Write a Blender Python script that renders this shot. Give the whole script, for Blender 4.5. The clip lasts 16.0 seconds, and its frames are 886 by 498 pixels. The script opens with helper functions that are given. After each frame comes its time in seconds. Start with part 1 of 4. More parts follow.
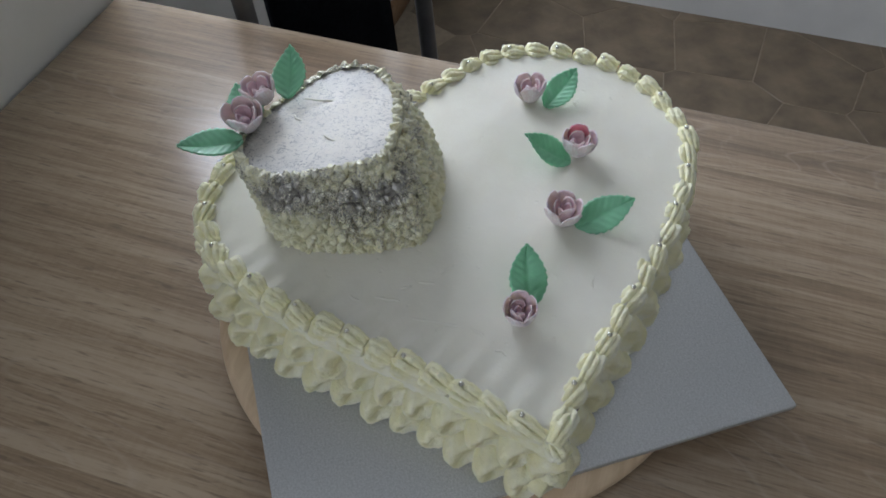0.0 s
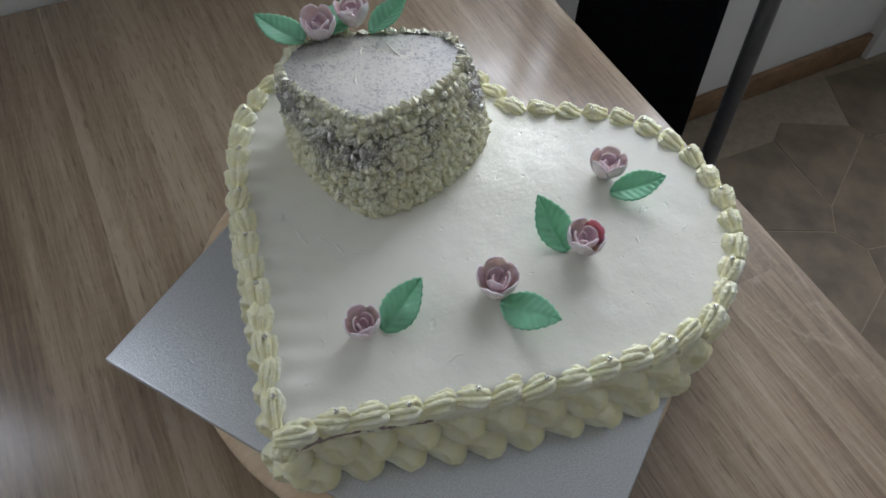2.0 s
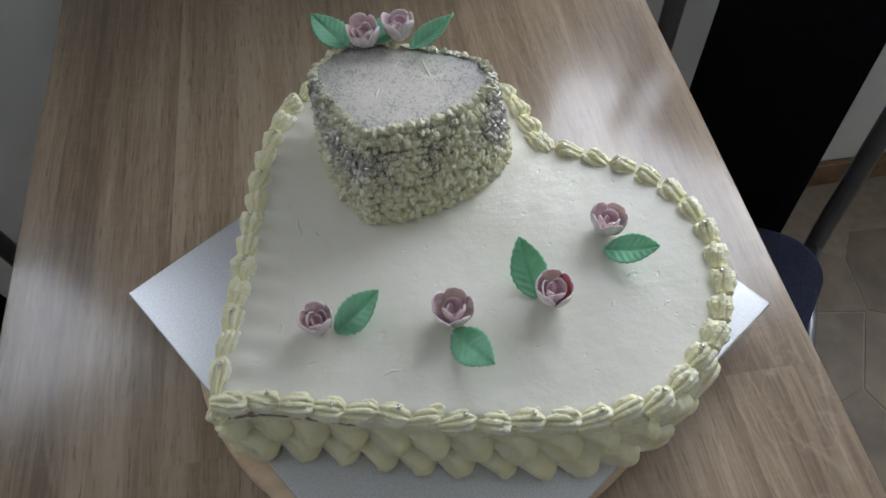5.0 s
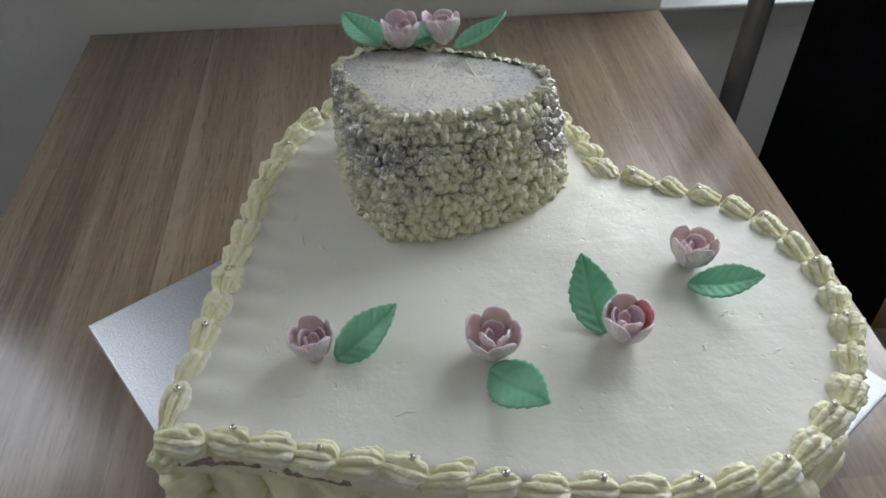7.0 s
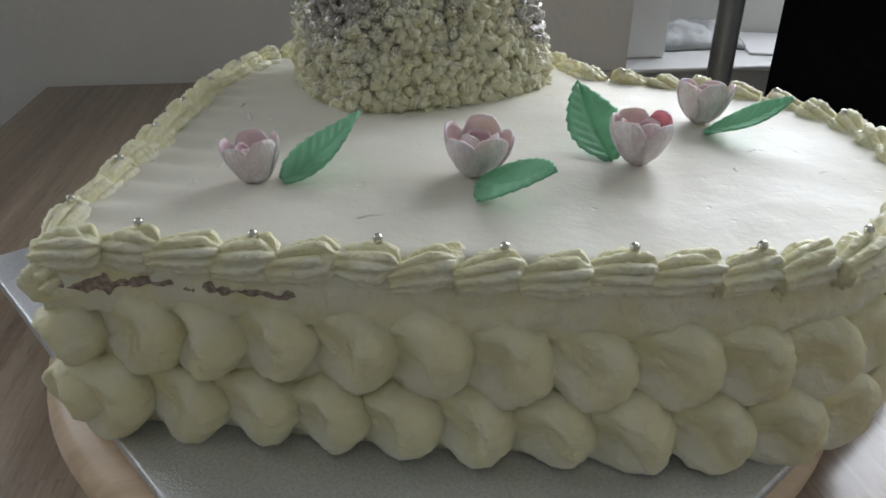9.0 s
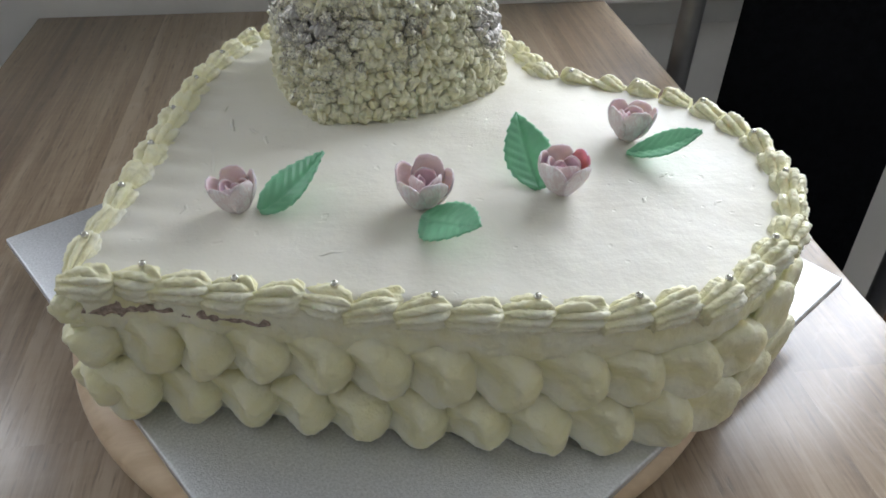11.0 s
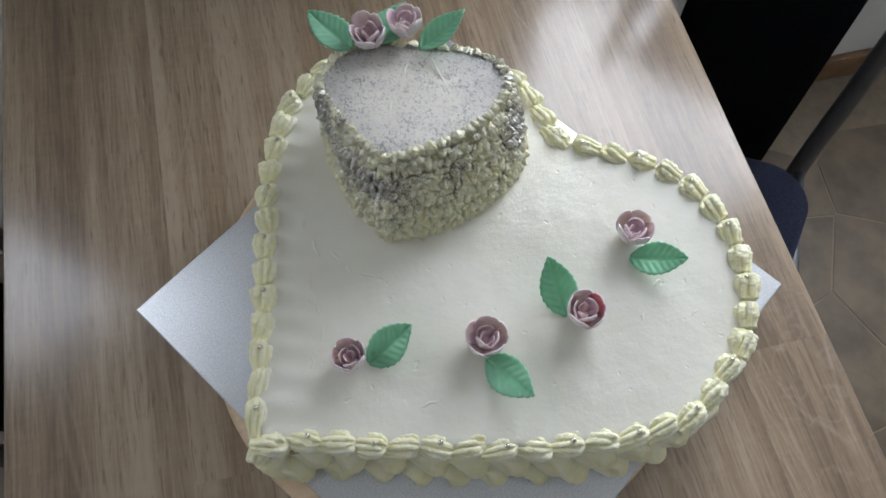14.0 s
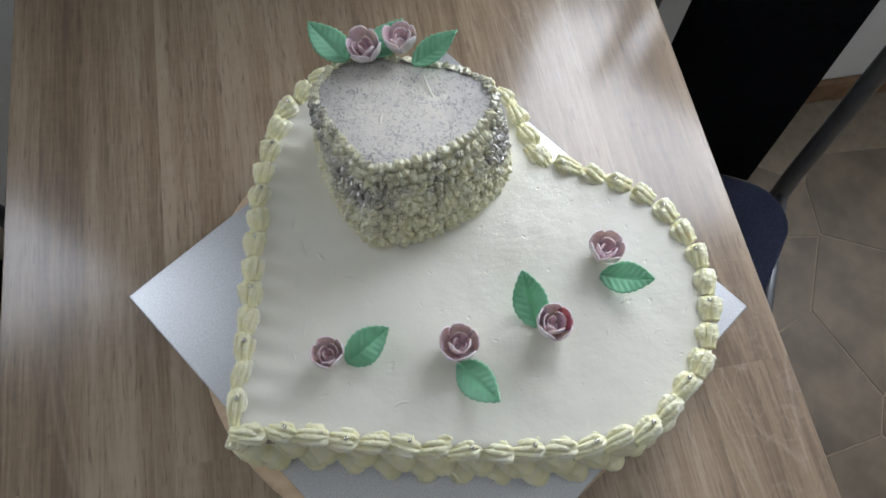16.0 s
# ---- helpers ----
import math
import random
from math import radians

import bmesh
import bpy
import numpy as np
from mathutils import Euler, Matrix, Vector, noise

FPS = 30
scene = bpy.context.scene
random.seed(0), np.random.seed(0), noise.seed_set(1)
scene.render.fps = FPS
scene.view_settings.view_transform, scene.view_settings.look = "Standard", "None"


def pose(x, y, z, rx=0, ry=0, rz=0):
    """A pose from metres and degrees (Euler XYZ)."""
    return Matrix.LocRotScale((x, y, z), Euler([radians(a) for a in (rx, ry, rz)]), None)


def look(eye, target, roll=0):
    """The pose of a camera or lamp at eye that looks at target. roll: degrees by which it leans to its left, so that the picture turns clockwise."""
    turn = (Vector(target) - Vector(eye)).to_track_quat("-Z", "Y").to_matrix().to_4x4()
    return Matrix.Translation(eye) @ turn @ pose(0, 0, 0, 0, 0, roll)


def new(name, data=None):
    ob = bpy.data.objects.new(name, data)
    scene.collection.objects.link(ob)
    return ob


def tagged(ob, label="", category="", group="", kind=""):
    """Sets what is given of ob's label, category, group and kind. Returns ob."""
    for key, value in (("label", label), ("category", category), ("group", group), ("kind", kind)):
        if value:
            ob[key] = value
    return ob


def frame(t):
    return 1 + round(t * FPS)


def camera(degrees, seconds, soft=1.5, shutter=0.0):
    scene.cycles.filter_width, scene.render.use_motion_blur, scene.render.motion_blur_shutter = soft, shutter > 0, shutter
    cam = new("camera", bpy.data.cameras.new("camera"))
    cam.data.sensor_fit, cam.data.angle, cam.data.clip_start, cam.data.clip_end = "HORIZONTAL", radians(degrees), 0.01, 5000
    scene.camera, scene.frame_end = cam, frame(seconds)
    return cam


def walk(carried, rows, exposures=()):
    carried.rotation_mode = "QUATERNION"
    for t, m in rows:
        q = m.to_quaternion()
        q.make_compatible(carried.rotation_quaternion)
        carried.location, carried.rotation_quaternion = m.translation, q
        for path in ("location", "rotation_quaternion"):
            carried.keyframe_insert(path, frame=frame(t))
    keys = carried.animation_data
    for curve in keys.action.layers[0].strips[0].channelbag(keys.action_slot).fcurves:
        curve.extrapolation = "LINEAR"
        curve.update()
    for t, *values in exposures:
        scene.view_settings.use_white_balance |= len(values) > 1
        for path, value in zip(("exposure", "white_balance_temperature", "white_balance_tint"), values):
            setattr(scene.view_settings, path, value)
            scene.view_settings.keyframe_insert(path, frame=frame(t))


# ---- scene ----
cam = camera(61.5, 16.0, 1.65)
PATH = [
    (0, (-0.013, 0.007, 1.354), (1.181, 0.367, -0.21), 0.5),
    (0.5, (0.006, 0.009, 1.355), (1.194, 0.373, -0.213), -0.4),
    (1, (0.039, -0.015, 1.347), (1.216, 0.388, -0.219), 1.7),
    (1.5, (0.105, -0.122, 1.355), (1.018, 0.644, -0.251), 4.6),
    (2, (0.204, -0.202, 1.368), (0.776, 0.793, -0.27), 3.7),
    (2.5, (0.293, -0.236, 1.374), (0.605, 0.861, -0.269), 2.1),
    (3, (0.357, -0.258, 1.368), (0.495, 0.913, -0.247), -0.5),
    (3.5, (0.366, -0.243, 1.374), (0.493, 0.879, -0.276), 0.1),
    (4, (0.353, -0.224, 1.388), (0.476, 0.869, -0.282), -0.7),
    (4.2, (0.352, -0.225, 1.389), (0.482, 0.891, -0.266), -1.4),
    (6.3, (0.323, -0.243, 1.422), (0.482, 0.821, -0.264), -1.5),
    (6.5, (0.333, -0.226, 1.391), (0.48, 0.896, -0.258), -1.1),
    (7, (0.329, -0.23, 1.241), (0.475, 1.204, -0.145), 0.2),
    (7.5, (0.335, -0.228, 1.147), (0.518, 1.39, -0.013), -0.6),
    (8, (0.323, -0.243, 1.086), (0.551, 1.451, 0.047), -0.9),
    (8.5, (0.318, -0.262, 1.046), (0.576, 1.464, 0.068), 0.2),
    (8.7, (0.319, -0.27, 1.036), (0.583, 1.476, 0.097), 0.6),
    (10.8, (0.341, -0.305, 1.107), (0.576, 1.317, -0.039), 0.8),
    (11, (0.343, -0.301, 1.136), (0.585, 1.259, -0.093), 1.4),
    (11.5, (0.344, -0.29, 1.181), (0.579, 1.166, -0.17), 3.0),
    (12, (0.341, -0.29, 1.251), (0.561, 1.079, -0.191), 2.8),
    (12.5, (0.33, -0.264, 1.302), (0.582, 0.852, -0.339), 4.3),
    (13, (0.313, -0.207, 1.361), (0.563, 0.737, -0.384), 3.8),
    (13.5, (0.31, -0.153, 1.413), (0.527, 0.648, -0.406), 1.7),
    (14, (0.31, -0.118, 1.444), (0.516, 0.661, -0.386), 1.4),
    (14.5, (0.307, -0.113, 1.466), (0.513, 0.734, -0.334), 1.7),
    (15, (0.302, -0.128, 1.475), (0.503, 0.691, -0.339), 3.4),
    (15.5, (0.311, -0.128, 1.475), (0.506, 0.616, -0.371), 4.2),
    (16, (0.322, -0.121, 1.477), (0.533, 0.639, -0.361), 5.3),
]
walk(cam, [(t, look(eye, target, roll)) for t, eye, target, roll in PATH],
     [(0, -0.12, 6350, 10), (4, -0.11, 6440, 10), (7, -0.10, 6520, 10), (8.5, -0.12, 6740, 10), (11, 0.27, 6650, 10), (13, 0.13, 6490, 10), (16, 0.16, 6450, 10)])

# ---- world, windows' light, exposure ----
world = bpy.data.worlds.new("sky")
scene.world = world
world.use_nodes = True
wn = world.node_tree.nodes
sky = wn.new("ShaderNodeTexSky")
sky.sky_type, sky.sun_disc = "NISHITA", False
sky.sun_elevation, sky.sun_rotation = radians(38), radians(35)
world.node_tree.links.new(sky.outputs[0], wn["Background"].inputs[0])
wn["Background"].inputs[1].default_value = 0.05


def window_light(name, m, w, h, power, colour):
    data = bpy.data.lights.new(name, "AREA")
    data.shape, data.size, data.size_y, data.energy, data.color = "RECTANGLE", w, h, power, colour
    ob = new(name, data)
    ob.matrix_world = m
    return ob


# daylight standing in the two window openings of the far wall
window_light("window_daylight", look((1.385, 0.885, 1.490), (1.34, -1.0, 1.13)), 1.24, 0.86, 23.5, (0.83, 0.90, 1.02))
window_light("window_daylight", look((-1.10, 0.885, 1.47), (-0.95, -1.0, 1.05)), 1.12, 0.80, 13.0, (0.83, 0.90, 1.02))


# ---- materials ----
def material(name, colour, rough=0.5, metal=0.0, sub=0.0):
    mat = bpy.data.materials.new(name)
    mat.use_nodes = True
    b = mat.node_tree.nodes["Principled BSDF"]
    b.inputs["Base Color"].default_value = (*colour, 1)
    b.inputs["Roughness"].default_value = rough
    b.inputs["Metallic"].default_value = metal
    if sub:
        b.inputs["Subsurface Weight"].default_value = sub
        b.inputs["Subsurface Radius"].default_value = (0.006, 0.005, 0.003)
        b.inputs["Subsurface Scale"].default_value = 1.0
    return mat


class Nodes:
    """Short hand for a material's node tree."""

    def __init__(self, mat):
        self.t = mat.node_tree
        self.b = self.t.nodes["Principled BSDF"]
        self.pos = self.t.nodes.new("ShaderNodeTexCoord").outputs["Object"]

    def add(self, kind, **values):
        n = self.t.nodes.new(kind)
        for k, v in values.items():
            n.inputs[k].default_value = v
        return n

    def join(self, a, b):
        self.t.links.new(a, b)

    def mapped(self, scale, turn=0.0, source=None):
        n = self.add("ShaderNodeMapping", Scale=scale, Rotation=(0, 0, turn))
        self.join(source or self.pos, n.inputs["Vector"])
        return n.outputs[0]

    def noise(self, vector, scale, detail=4.0, rough=0.55, distort=0.0):
        n = self.add("ShaderNodeTexNoise", Scale=scale, Detail=detail, Roughness=rough, Distortion=distort)
        self.join(vector, n.inputs["Vector"])
        return n.outputs["Fac"]

    def ramp(self, fac, stops):
        n = self.t.nodes.new("ShaderNodeValToRGB")
        e = n.color_ramp.elements
        while len(e) < len(stops):
            e.new(0.5)
        for el, (p, c) in zip(e, stops):
            el.position, el.color = p, (*c, 1) if len(c) == 3 else c
        self.join(fac, n.inputs[0])
        return n.outputs[0]

    def grey(self, fac, lo, hi, a=0.0, b=1.0):
        n = self.add("ShaderNodeMapRange")
        for i, v in zip((1, 2, 3, 4), (lo, hi, a, b)):
            n.inputs[i].default_value = v
        self.join(fac, n.inputs[0])
        return n.outputs[0]

    def mix(self, fac, a, b, blend="MIX"):
        n = self.t.nodes.new("ShaderNodeMix")
        n.data_type, n.blend_type = "RGBA", blend
        for i, v in ((0, fac), (6, a), (7, b)):
            if isinstance(v, (tuple, float, int)):
                n.inputs[i].default_value = (*v, 1) if isinstance(v, tuple) else v
            else:
                self.join(v, n.inputs[i])
        return n.outputs[2]

    def math(self, op, a, b):
        n = self.t.nodes.new("ShaderNodeMath")
        n.operation = op
        for i, v in ((0, a), (1, b)):
            if isinstance(v, (float, int)):
                n.inputs[i].default_value = v
            else:
                self.join(v, n.inputs[i])
        return n.outputs[0]

    def bump(self, height, strength, distance):
        n = self.add("ShaderNodeBump", Strength=strength, Distance=distance)
        self.join(height, n.inputs["Height"])
        if self.b.inputs["Normal"].is_linked:
            self.join(self.b.inputs["Normal"].links[0].from_socket, n.inputs["Normal"])
        self.join(n.outputs[0], self.b.inputs["Normal"])

    def set(self, key, socket):
        self.join(socket, self.b.inputs[key])


def icing_material(name, colour, deep):
    mat = material(name, colour, 0.42, sub=0.12)
    n = Nodes(mat)
    big = n.noise(n.pos, 38.0, 3.0)
    n.set("Base Color", n.ramp(big, [(0.3, deep), (0.65, colour)]))
    n.set("Roughness", n.grey(n.noise(n.pos, 60.0), 0.3, 0.7, 0.36, 0.55))
    n.bump(n.noise(n.pos, 900.0, 3.0), 0.35, 0.0007)
    n.bump(n.noise(n.pos, 260.0, 3.0, 0.55), 0.35, 0.0014)
    n.bump(n.noise(n.pos, 95.0, 3.0, 0.6), 0.45, 0.0040)
    return mat


ICING = icing_material("piped_cream", (0.935, 0.913, 0.735), (0.90, 0.850, 0.49))


def smooth_icing():
    mat = material("smoothed_cream", (0.83, 0.82, 0.75), 0.4, sub=0.1)
    n = Nodes(mat)
    n.set("Base Color", n.ramp(n.noise(n.pos, 14.0, 4.0), [(0.3, (0.775, 0.745, 0.635)), (0.7, (0.840, 0.815, 0.718))]))
    n.set("Roughness", n.grey(n.noise(n.pos, 30.0, 5.0), 0.3, 0.7, 0.46, 0.62))
    n.b.inputs["Specular IOR Level"].default_value = 0.38
    knife = n.noise(n.mapped((9.0, 30.0, 20.0), 0.9), 1.0, 5.0, 0.55, 0.8)
    n.bump(knife, 0.16, 0.003)
    n.bump(n.noise(n.pos, 420.0, 3.0, 0.65), 0.09, 0.0007)
    n.bump(n.noise(n.pos, 75.0, 4.0, 0.6), 0.22, 0.0022)
    away = n.t.nodes.new("ShaderNodeVectorMath")
    away.operation = "DISTANCE"
    n.join(n.pos, away.inputs[0])
    away.inputs[1].default_value = (0.445, 0.160, 0.903)
    dust = n.grey(n.math("ADD", away.outputs["Value"], n.math("MULTIPLY", n.noise(n.pos, 40.0, 3.0), 0.05)), 0.060, 0.115, 1.0, 0.0)
    grains = n.grey(n.noise(n.pos, 800.0, 2.0), 0.45, 0.62)
    n.set("Metallic", n.math("MULTIPLY", n.math("MULTIPLY", dust, grains), 0.6))
    n.bump(n.math("MULTIPLY", grains, dust), 0.14, 0.0006)
    pits = n.grey(n.noise(n.pos, 120.0, 1.0), 0.21, 0.28)
    n.bump(pits, 0.28, 0.0012)
    return mat


ICING_TOP = smooth_icing()


def dusted_icing():
    """Cream with silver lustre dust sprayed over it in patches."""
    mat = material("cream_with_silver_dust", (0.74, 0.72, 0.50), 0.4, sub=0.2)
    n = Nodes(mat)
    n.pos = n.t.nodes.new("ShaderNodeNewGeometry").outputs["Position"]
    z = n.add("ShaderNodeSeparateXYZ")
    n.join(n.pos, z.inputs[0])
    high = n.grey(z.outputs[2], 0.908, 0.962, -0.37, -0.02)

    def near(place, squash, reach):
        """1 at a place, falling to 0 at that distance; heights count squash times."""
        gap = n.t.nodes.new("ShaderNodeVectorMath")
        gap.operation = "DISTANCE"
        n.join(n.mapped((1, 1, squash)), gap.inputs[0])
        gap.inputs[1].default_value = (place[0], place[1], place[2] * squash)
        return n.grey(gap.outputs["Value"], 0.0, reach, 1.0, 0.0)

    spots = n.math("ADD", n.math("MULTIPLY", near((0.318, 0.150, 0.944), 1.0, 0.050), 0.38), n.math("MULTIPLY", near((0.458, 0.190, 0.945), 1.0, 0.042), 0.48))
    spots = n.math("ADD", spots, n.math("MULTIPLY", near((0.300, 0.215, 0.958), 1.3, 0.045), 0.30))
    rim = n.grey(z.outputs[2], 0.958, 0.972, 0.0, -0.09)
    patch = n.math("ADD", n.math("ADD", n.noise(n.pos, 42.0, 3.0), high), n.math("ADD", spots, rim))
    grain = n.noise(n.pos, 620.0, 4.0, 0.8)
    amount = n.grey(n.math("ADD", patch, n.math("MULTIPLY", grain, 1.4)), 1.04, 1.40)
    cream = n.ramp(n.noise(n.pos, 160.0, 3.0), [(0.3, (0.66, 0.615, 0.36)), (0.62, (0.87, 0.84, 0.63))])
    n.set("Base Color", n.mix(n.math("MULTIPLY", amount, 0.9), cream, (0.40, 0.385, 0.375)))
    n.set("Metallic", n.math("MULTIPLY", amount, 0.55))
    n.set("Roughness", n.grey(amount, 0.0, 1.0, 0.36, 0.22))
    n.bump(n.noise(n.pos, 900.0, 2.0), 0.5, 0.0008)
    n.bump(n.noise(n.pos, 330.0, 2.0), 0.15, 0.0012)
    return mat


ICING_DUST = dusted_icing()


def speckled_icing():
    mat = material("speckled_cream", (0.78, 0.74, 0.66), 0.45, sub=0.08)
    n = Nodes(mat)
    specks = n.grey(n.math("ADD", n.noise(n.mapped((1.0, 0.75, 1.0), 0.7), 210.0, 5.0, 0.78, 2.0), n.math("MULTIPLY", n.noise(n.pos, 55.0, 3.0), 0.16)), 0.605, 0.68)
    cloud = n.noise(n.pos, 26.0, 3.0)
    haze = n.grey(n.noise(n.pos, 1500.0, 1.0), 0.45, 0.7)
    base = n.mix(n.math("MULTIPLY", n.grey(cloud, 0.42, 0.68), 0.8), (0.82, 0.768, 0.675), (0.74, 0.695, 0.62))
    base = n.mix(n.math("MULTIPLY", haze, 0.15), base, (0.45, 0.43, 0.44))
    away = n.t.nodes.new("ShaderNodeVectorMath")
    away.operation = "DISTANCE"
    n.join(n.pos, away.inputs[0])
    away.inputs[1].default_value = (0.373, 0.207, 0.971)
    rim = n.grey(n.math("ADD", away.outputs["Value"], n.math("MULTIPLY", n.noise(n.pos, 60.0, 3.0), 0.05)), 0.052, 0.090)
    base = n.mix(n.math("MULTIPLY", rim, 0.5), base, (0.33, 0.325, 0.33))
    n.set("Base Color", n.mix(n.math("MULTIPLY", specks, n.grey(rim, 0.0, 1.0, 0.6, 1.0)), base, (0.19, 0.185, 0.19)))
    n.bump(n.noise(n.mapped((20.0, 70.0, 40.0), 1.9), 1.0, 4.0), 0.3, 0.002)
    n.bump(n.noise(n.pos, 500.0, 2.0), 0.25, 0.0006)
    return mat


ICING_SPECK = speckled_icing()


def grainy(name, colour, rough, scale, spread, bump, metal=0.0, sub=0.0):
    """A plain surface whose colour wanders a little, with fine relief."""
    mat = material(name, colour, rough, metal, sub)
    n = Nodes(mat)
    lo = tuple(max(0.0, c * (1 - spread)) for c in colour)
    hi = tuple(min(1.0, c * (1 + spread)) for c in colour)
    n.set("Base Color", n.ramp(n.noise(n.pos, scale, 5.0), [(0.3, lo), (0.7, hi)]))
    n.set("Roughness", n.grey(n.noise(n.pos, scale * 2.3, 3.0), 0.3, 0.7, rough * 0.85, min(1.0, rough * 1.15)))
    if bump:
        n.bump(n.noise(n.pos, scale * 14, 3.0), 0.4, bump)
    return mat


PINK = grainy("pink_sugar_paste", (0.83, 0.56, 0.58), 0.5, 160.0, 0.12, 0.0004, sub=0.2)
PALE_PINK = grainy("pale_pink_sugar_paste", (0.80, 0.67, 0.66), 0.42, 260.0, 0.16, 0.0006, sub=0.1)
g = Nodes(PALE_PINK)
dust = g.grey(g.noise(g.mapped((1.0, 1.0, 0.45)), 330.0, 4.0, 0.7, 1.2), 0.47, 0.60)
g.set("Base Color", g.mix(g.math("MULTIPLY", dust, 0.75), (0.77, 0.65, 0.66), (0.88, 0.85, 0.85)))
g.bump(dust, 0.35, 0.0006)
HOT_PINK = grainy("bright_pink_sugar_paste", (0.80, 0.26, 0.36), 0.45, 160.0, 0.12, 0.0004, sub=0.2)
g = Nodes(PINK)
g.set("Base Color", g.ramp(g.noise(g.pos, 75.0, 3.0), [(0.35, (0.88, 0.69, 0.72)), (0.70, (0.80, 0.53, 0.58))]))
GREEN = grainy("green_sugar_paste", (0.35, 0.70, 0.48), 0.33, 60.0, 0.12, 0.0003)
g = Nodes(GREEN)
thin = g.add("ShaderNodeBsdfTranslucent", Color=(0.22, 0.68, 0.36, 1))
both = g.add("ShaderNodeMixShader", Fac=0.35)
g.join(g.b.outputs[0], both.inputs[1]), g.join(thin.outputs[0], both.inputs[2])
g.join(both.outputs[0], g.t.nodes["Material Output"].inputs["Surface"])
BEAD = grainy("silver_sugar_bead", (0.72, 0.70, 0.62), 0.16, 300.0, 0.08, 0.0, metal=1.0)
SPONGE = grainy("chocolate_sponge", (0.42, 0.33, 0.27), 0.9, 420.0, 0.5, 0.001)


def foil_material():
    mat = material("embossed_silver_foil", (0.78, 0.79, 0.80), 0.38, 0.75)
    n = Nodes(mat)
    v = n.add("ShaderNodeTexVoronoi", Scale=1000.0)
    n.join(n.pos, v.inputs["Vector"])
    n.bump(v.outputs["Distance"], 0.35, 0.0004)
    n.set("Roughness", n.grey(n.noise(n.pos, 500.0, 2.0), 0.3, 0.7, 0.30, 0.5))
    n.set("Base Color", n.ramp(n.noise(n.pos, 620.0, 2.0, 0.7), [(0.34, (0.56, 0.57, 0.58)), (0.68, (0.72, 0.73, 0.745))]))
    return mat


FOIL = foil_material()


def oak_material():
    """Pale oak laminate: printed planks along y, fine streaks, a few cathedral figures."""
    mat = material("oak_laminate", (0.36, 0.26, 0.18), 0.4)
    n = Nodes(mat)
    plank = n.add("ShaderNodeTexBrick", Scale=1.0)
    plank.offset, plank.inputs["Brick Width"].default_value, plank.inputs["Row Height"].default_value = 0.37, 1.9, 0.125
    plank.inputs["Mortar Size"].default_value = 0.0
    for key, c in (("Color1", (0.0, 0.0, 0.0, 1)), ("Color2", (1, 1, 1, 1)), ("Mortar", (0.5, 0.5, 0.5, 1))):
        plank.inputs[key].default_value = c
    turned = n.mapped((1, 1, 1), radians(90))
    n.join(turned, plank.inputs["Vector"])
    tone = plank.outputs["Color"]
    shift = n.t.nodes.new("ShaderNodeVectorMath")
    shift.operation = "MULTIPLY_ADD"
    n.join(tone, shift.inputs[0])
    shift.inputs[1].default_value = (0.3, 5.0, 0.0)
    n.join(n.pos, shift.inputs[2])
    at = shift.outputs[0]
    bands = n.noise(n.mapped((13.0, 0.5, 1.0), source=at), 1.0, 2.0, 0.5, 0.3)
    streak = n.noise(n.mapped((85.0, 2.6, 1.0), source=at), 1.0, 5.0, 0.65, 0.5)
    fine = n.noise(n.mapped((430.0, 22.0, 1.0), source=at), 1.0, 3.0, 0.6, 0.2)
    pores = n.grey(n.noise(n.mapped((330.0, 34.0, 1.0), source=at), 1.0, 2.0, 0.5), 0.58, 0.72)
    waves = n.noise(n.mapped((45.0, 190.0, 1.0), source=at), 1.0, 2.0, 0.5, 0.6)
    figure = n.noise(n.mapped((7.5, 2.1, 1.0), source=at), 1.0, 1.5, 0.45, 1.1)
    rings = n.grey(n.math("PINGPONG", n.math("MULTIPLY", figure, 11.0), 0.5), 0.0, 0.09, 1.0, 0.0)
    rings = n.math("MULTIPLY", rings, n.grey(n.noise(n.mapped((3.0, 1.2, 1.0), source=at), 1.0, 1.0), 0.48, 0.60))
    # one clear cathedral figure near the eastern edge
    off = n.t.nodes.new("ShaderNodeVectorMath")
    off.operation = "DISTANCE"
    n.join(n.mapped((1.0, 0.42, 1.0)), off.inputs[0])
    off.inputs[1].default_value = (0.668, -0.012, 0.775)
    reach = n.math("ADD", off.outputs["Value"], n.math("MULTIPLY", n.math("SUBTRACT", n.noise(n.pos, 24.0, 3.0, 0.5), 0.5), 0.085))
    arches = n.grey(n.math("PINGPONG", n.math("MULTIPLY", reach, 44.0), 0.5), 0.0, 0.10, 1.0, 0.0)
    arches = n.math("MULTIPLY", arches, n.grey(off.outputs["Value"], 0.035, 0.085, 0.6, 0.0))
    rings = n.math("ADD", rings, arches)
    value = n.math("ADD", n.math("MULTIPLY", bands, 0.42), n.math("MULTIPLY", streak, 0.33))
    value = n.math("ADD", value, n.math("MULTIPLY", fine, 0.20))
    value = n.math("ADD", value, n.math("MULTIPLY", waves, 0.05))
    wood = n.ramp(value, [(0.40, (0.185, 0.125, 0.078)), (0.50, (0.305, 0.219, 0.140)), (0.60, (0.430, 0.330, 0.228))])
    wood = n.mix(n.math("MULTIPLY", tone, 0.10), wood, (0.20, 0.145, 0.10))
    wood = n.mix(n.math("MULTIPLY", pores, 0.55), wood, (0.135, 0.095, 0.065))
    wood = n.mix(n.math("MULTIPLY", rings, 0.20), wood, (0.52, 0.43, 0.34))
    n.set("Base Color", wood)
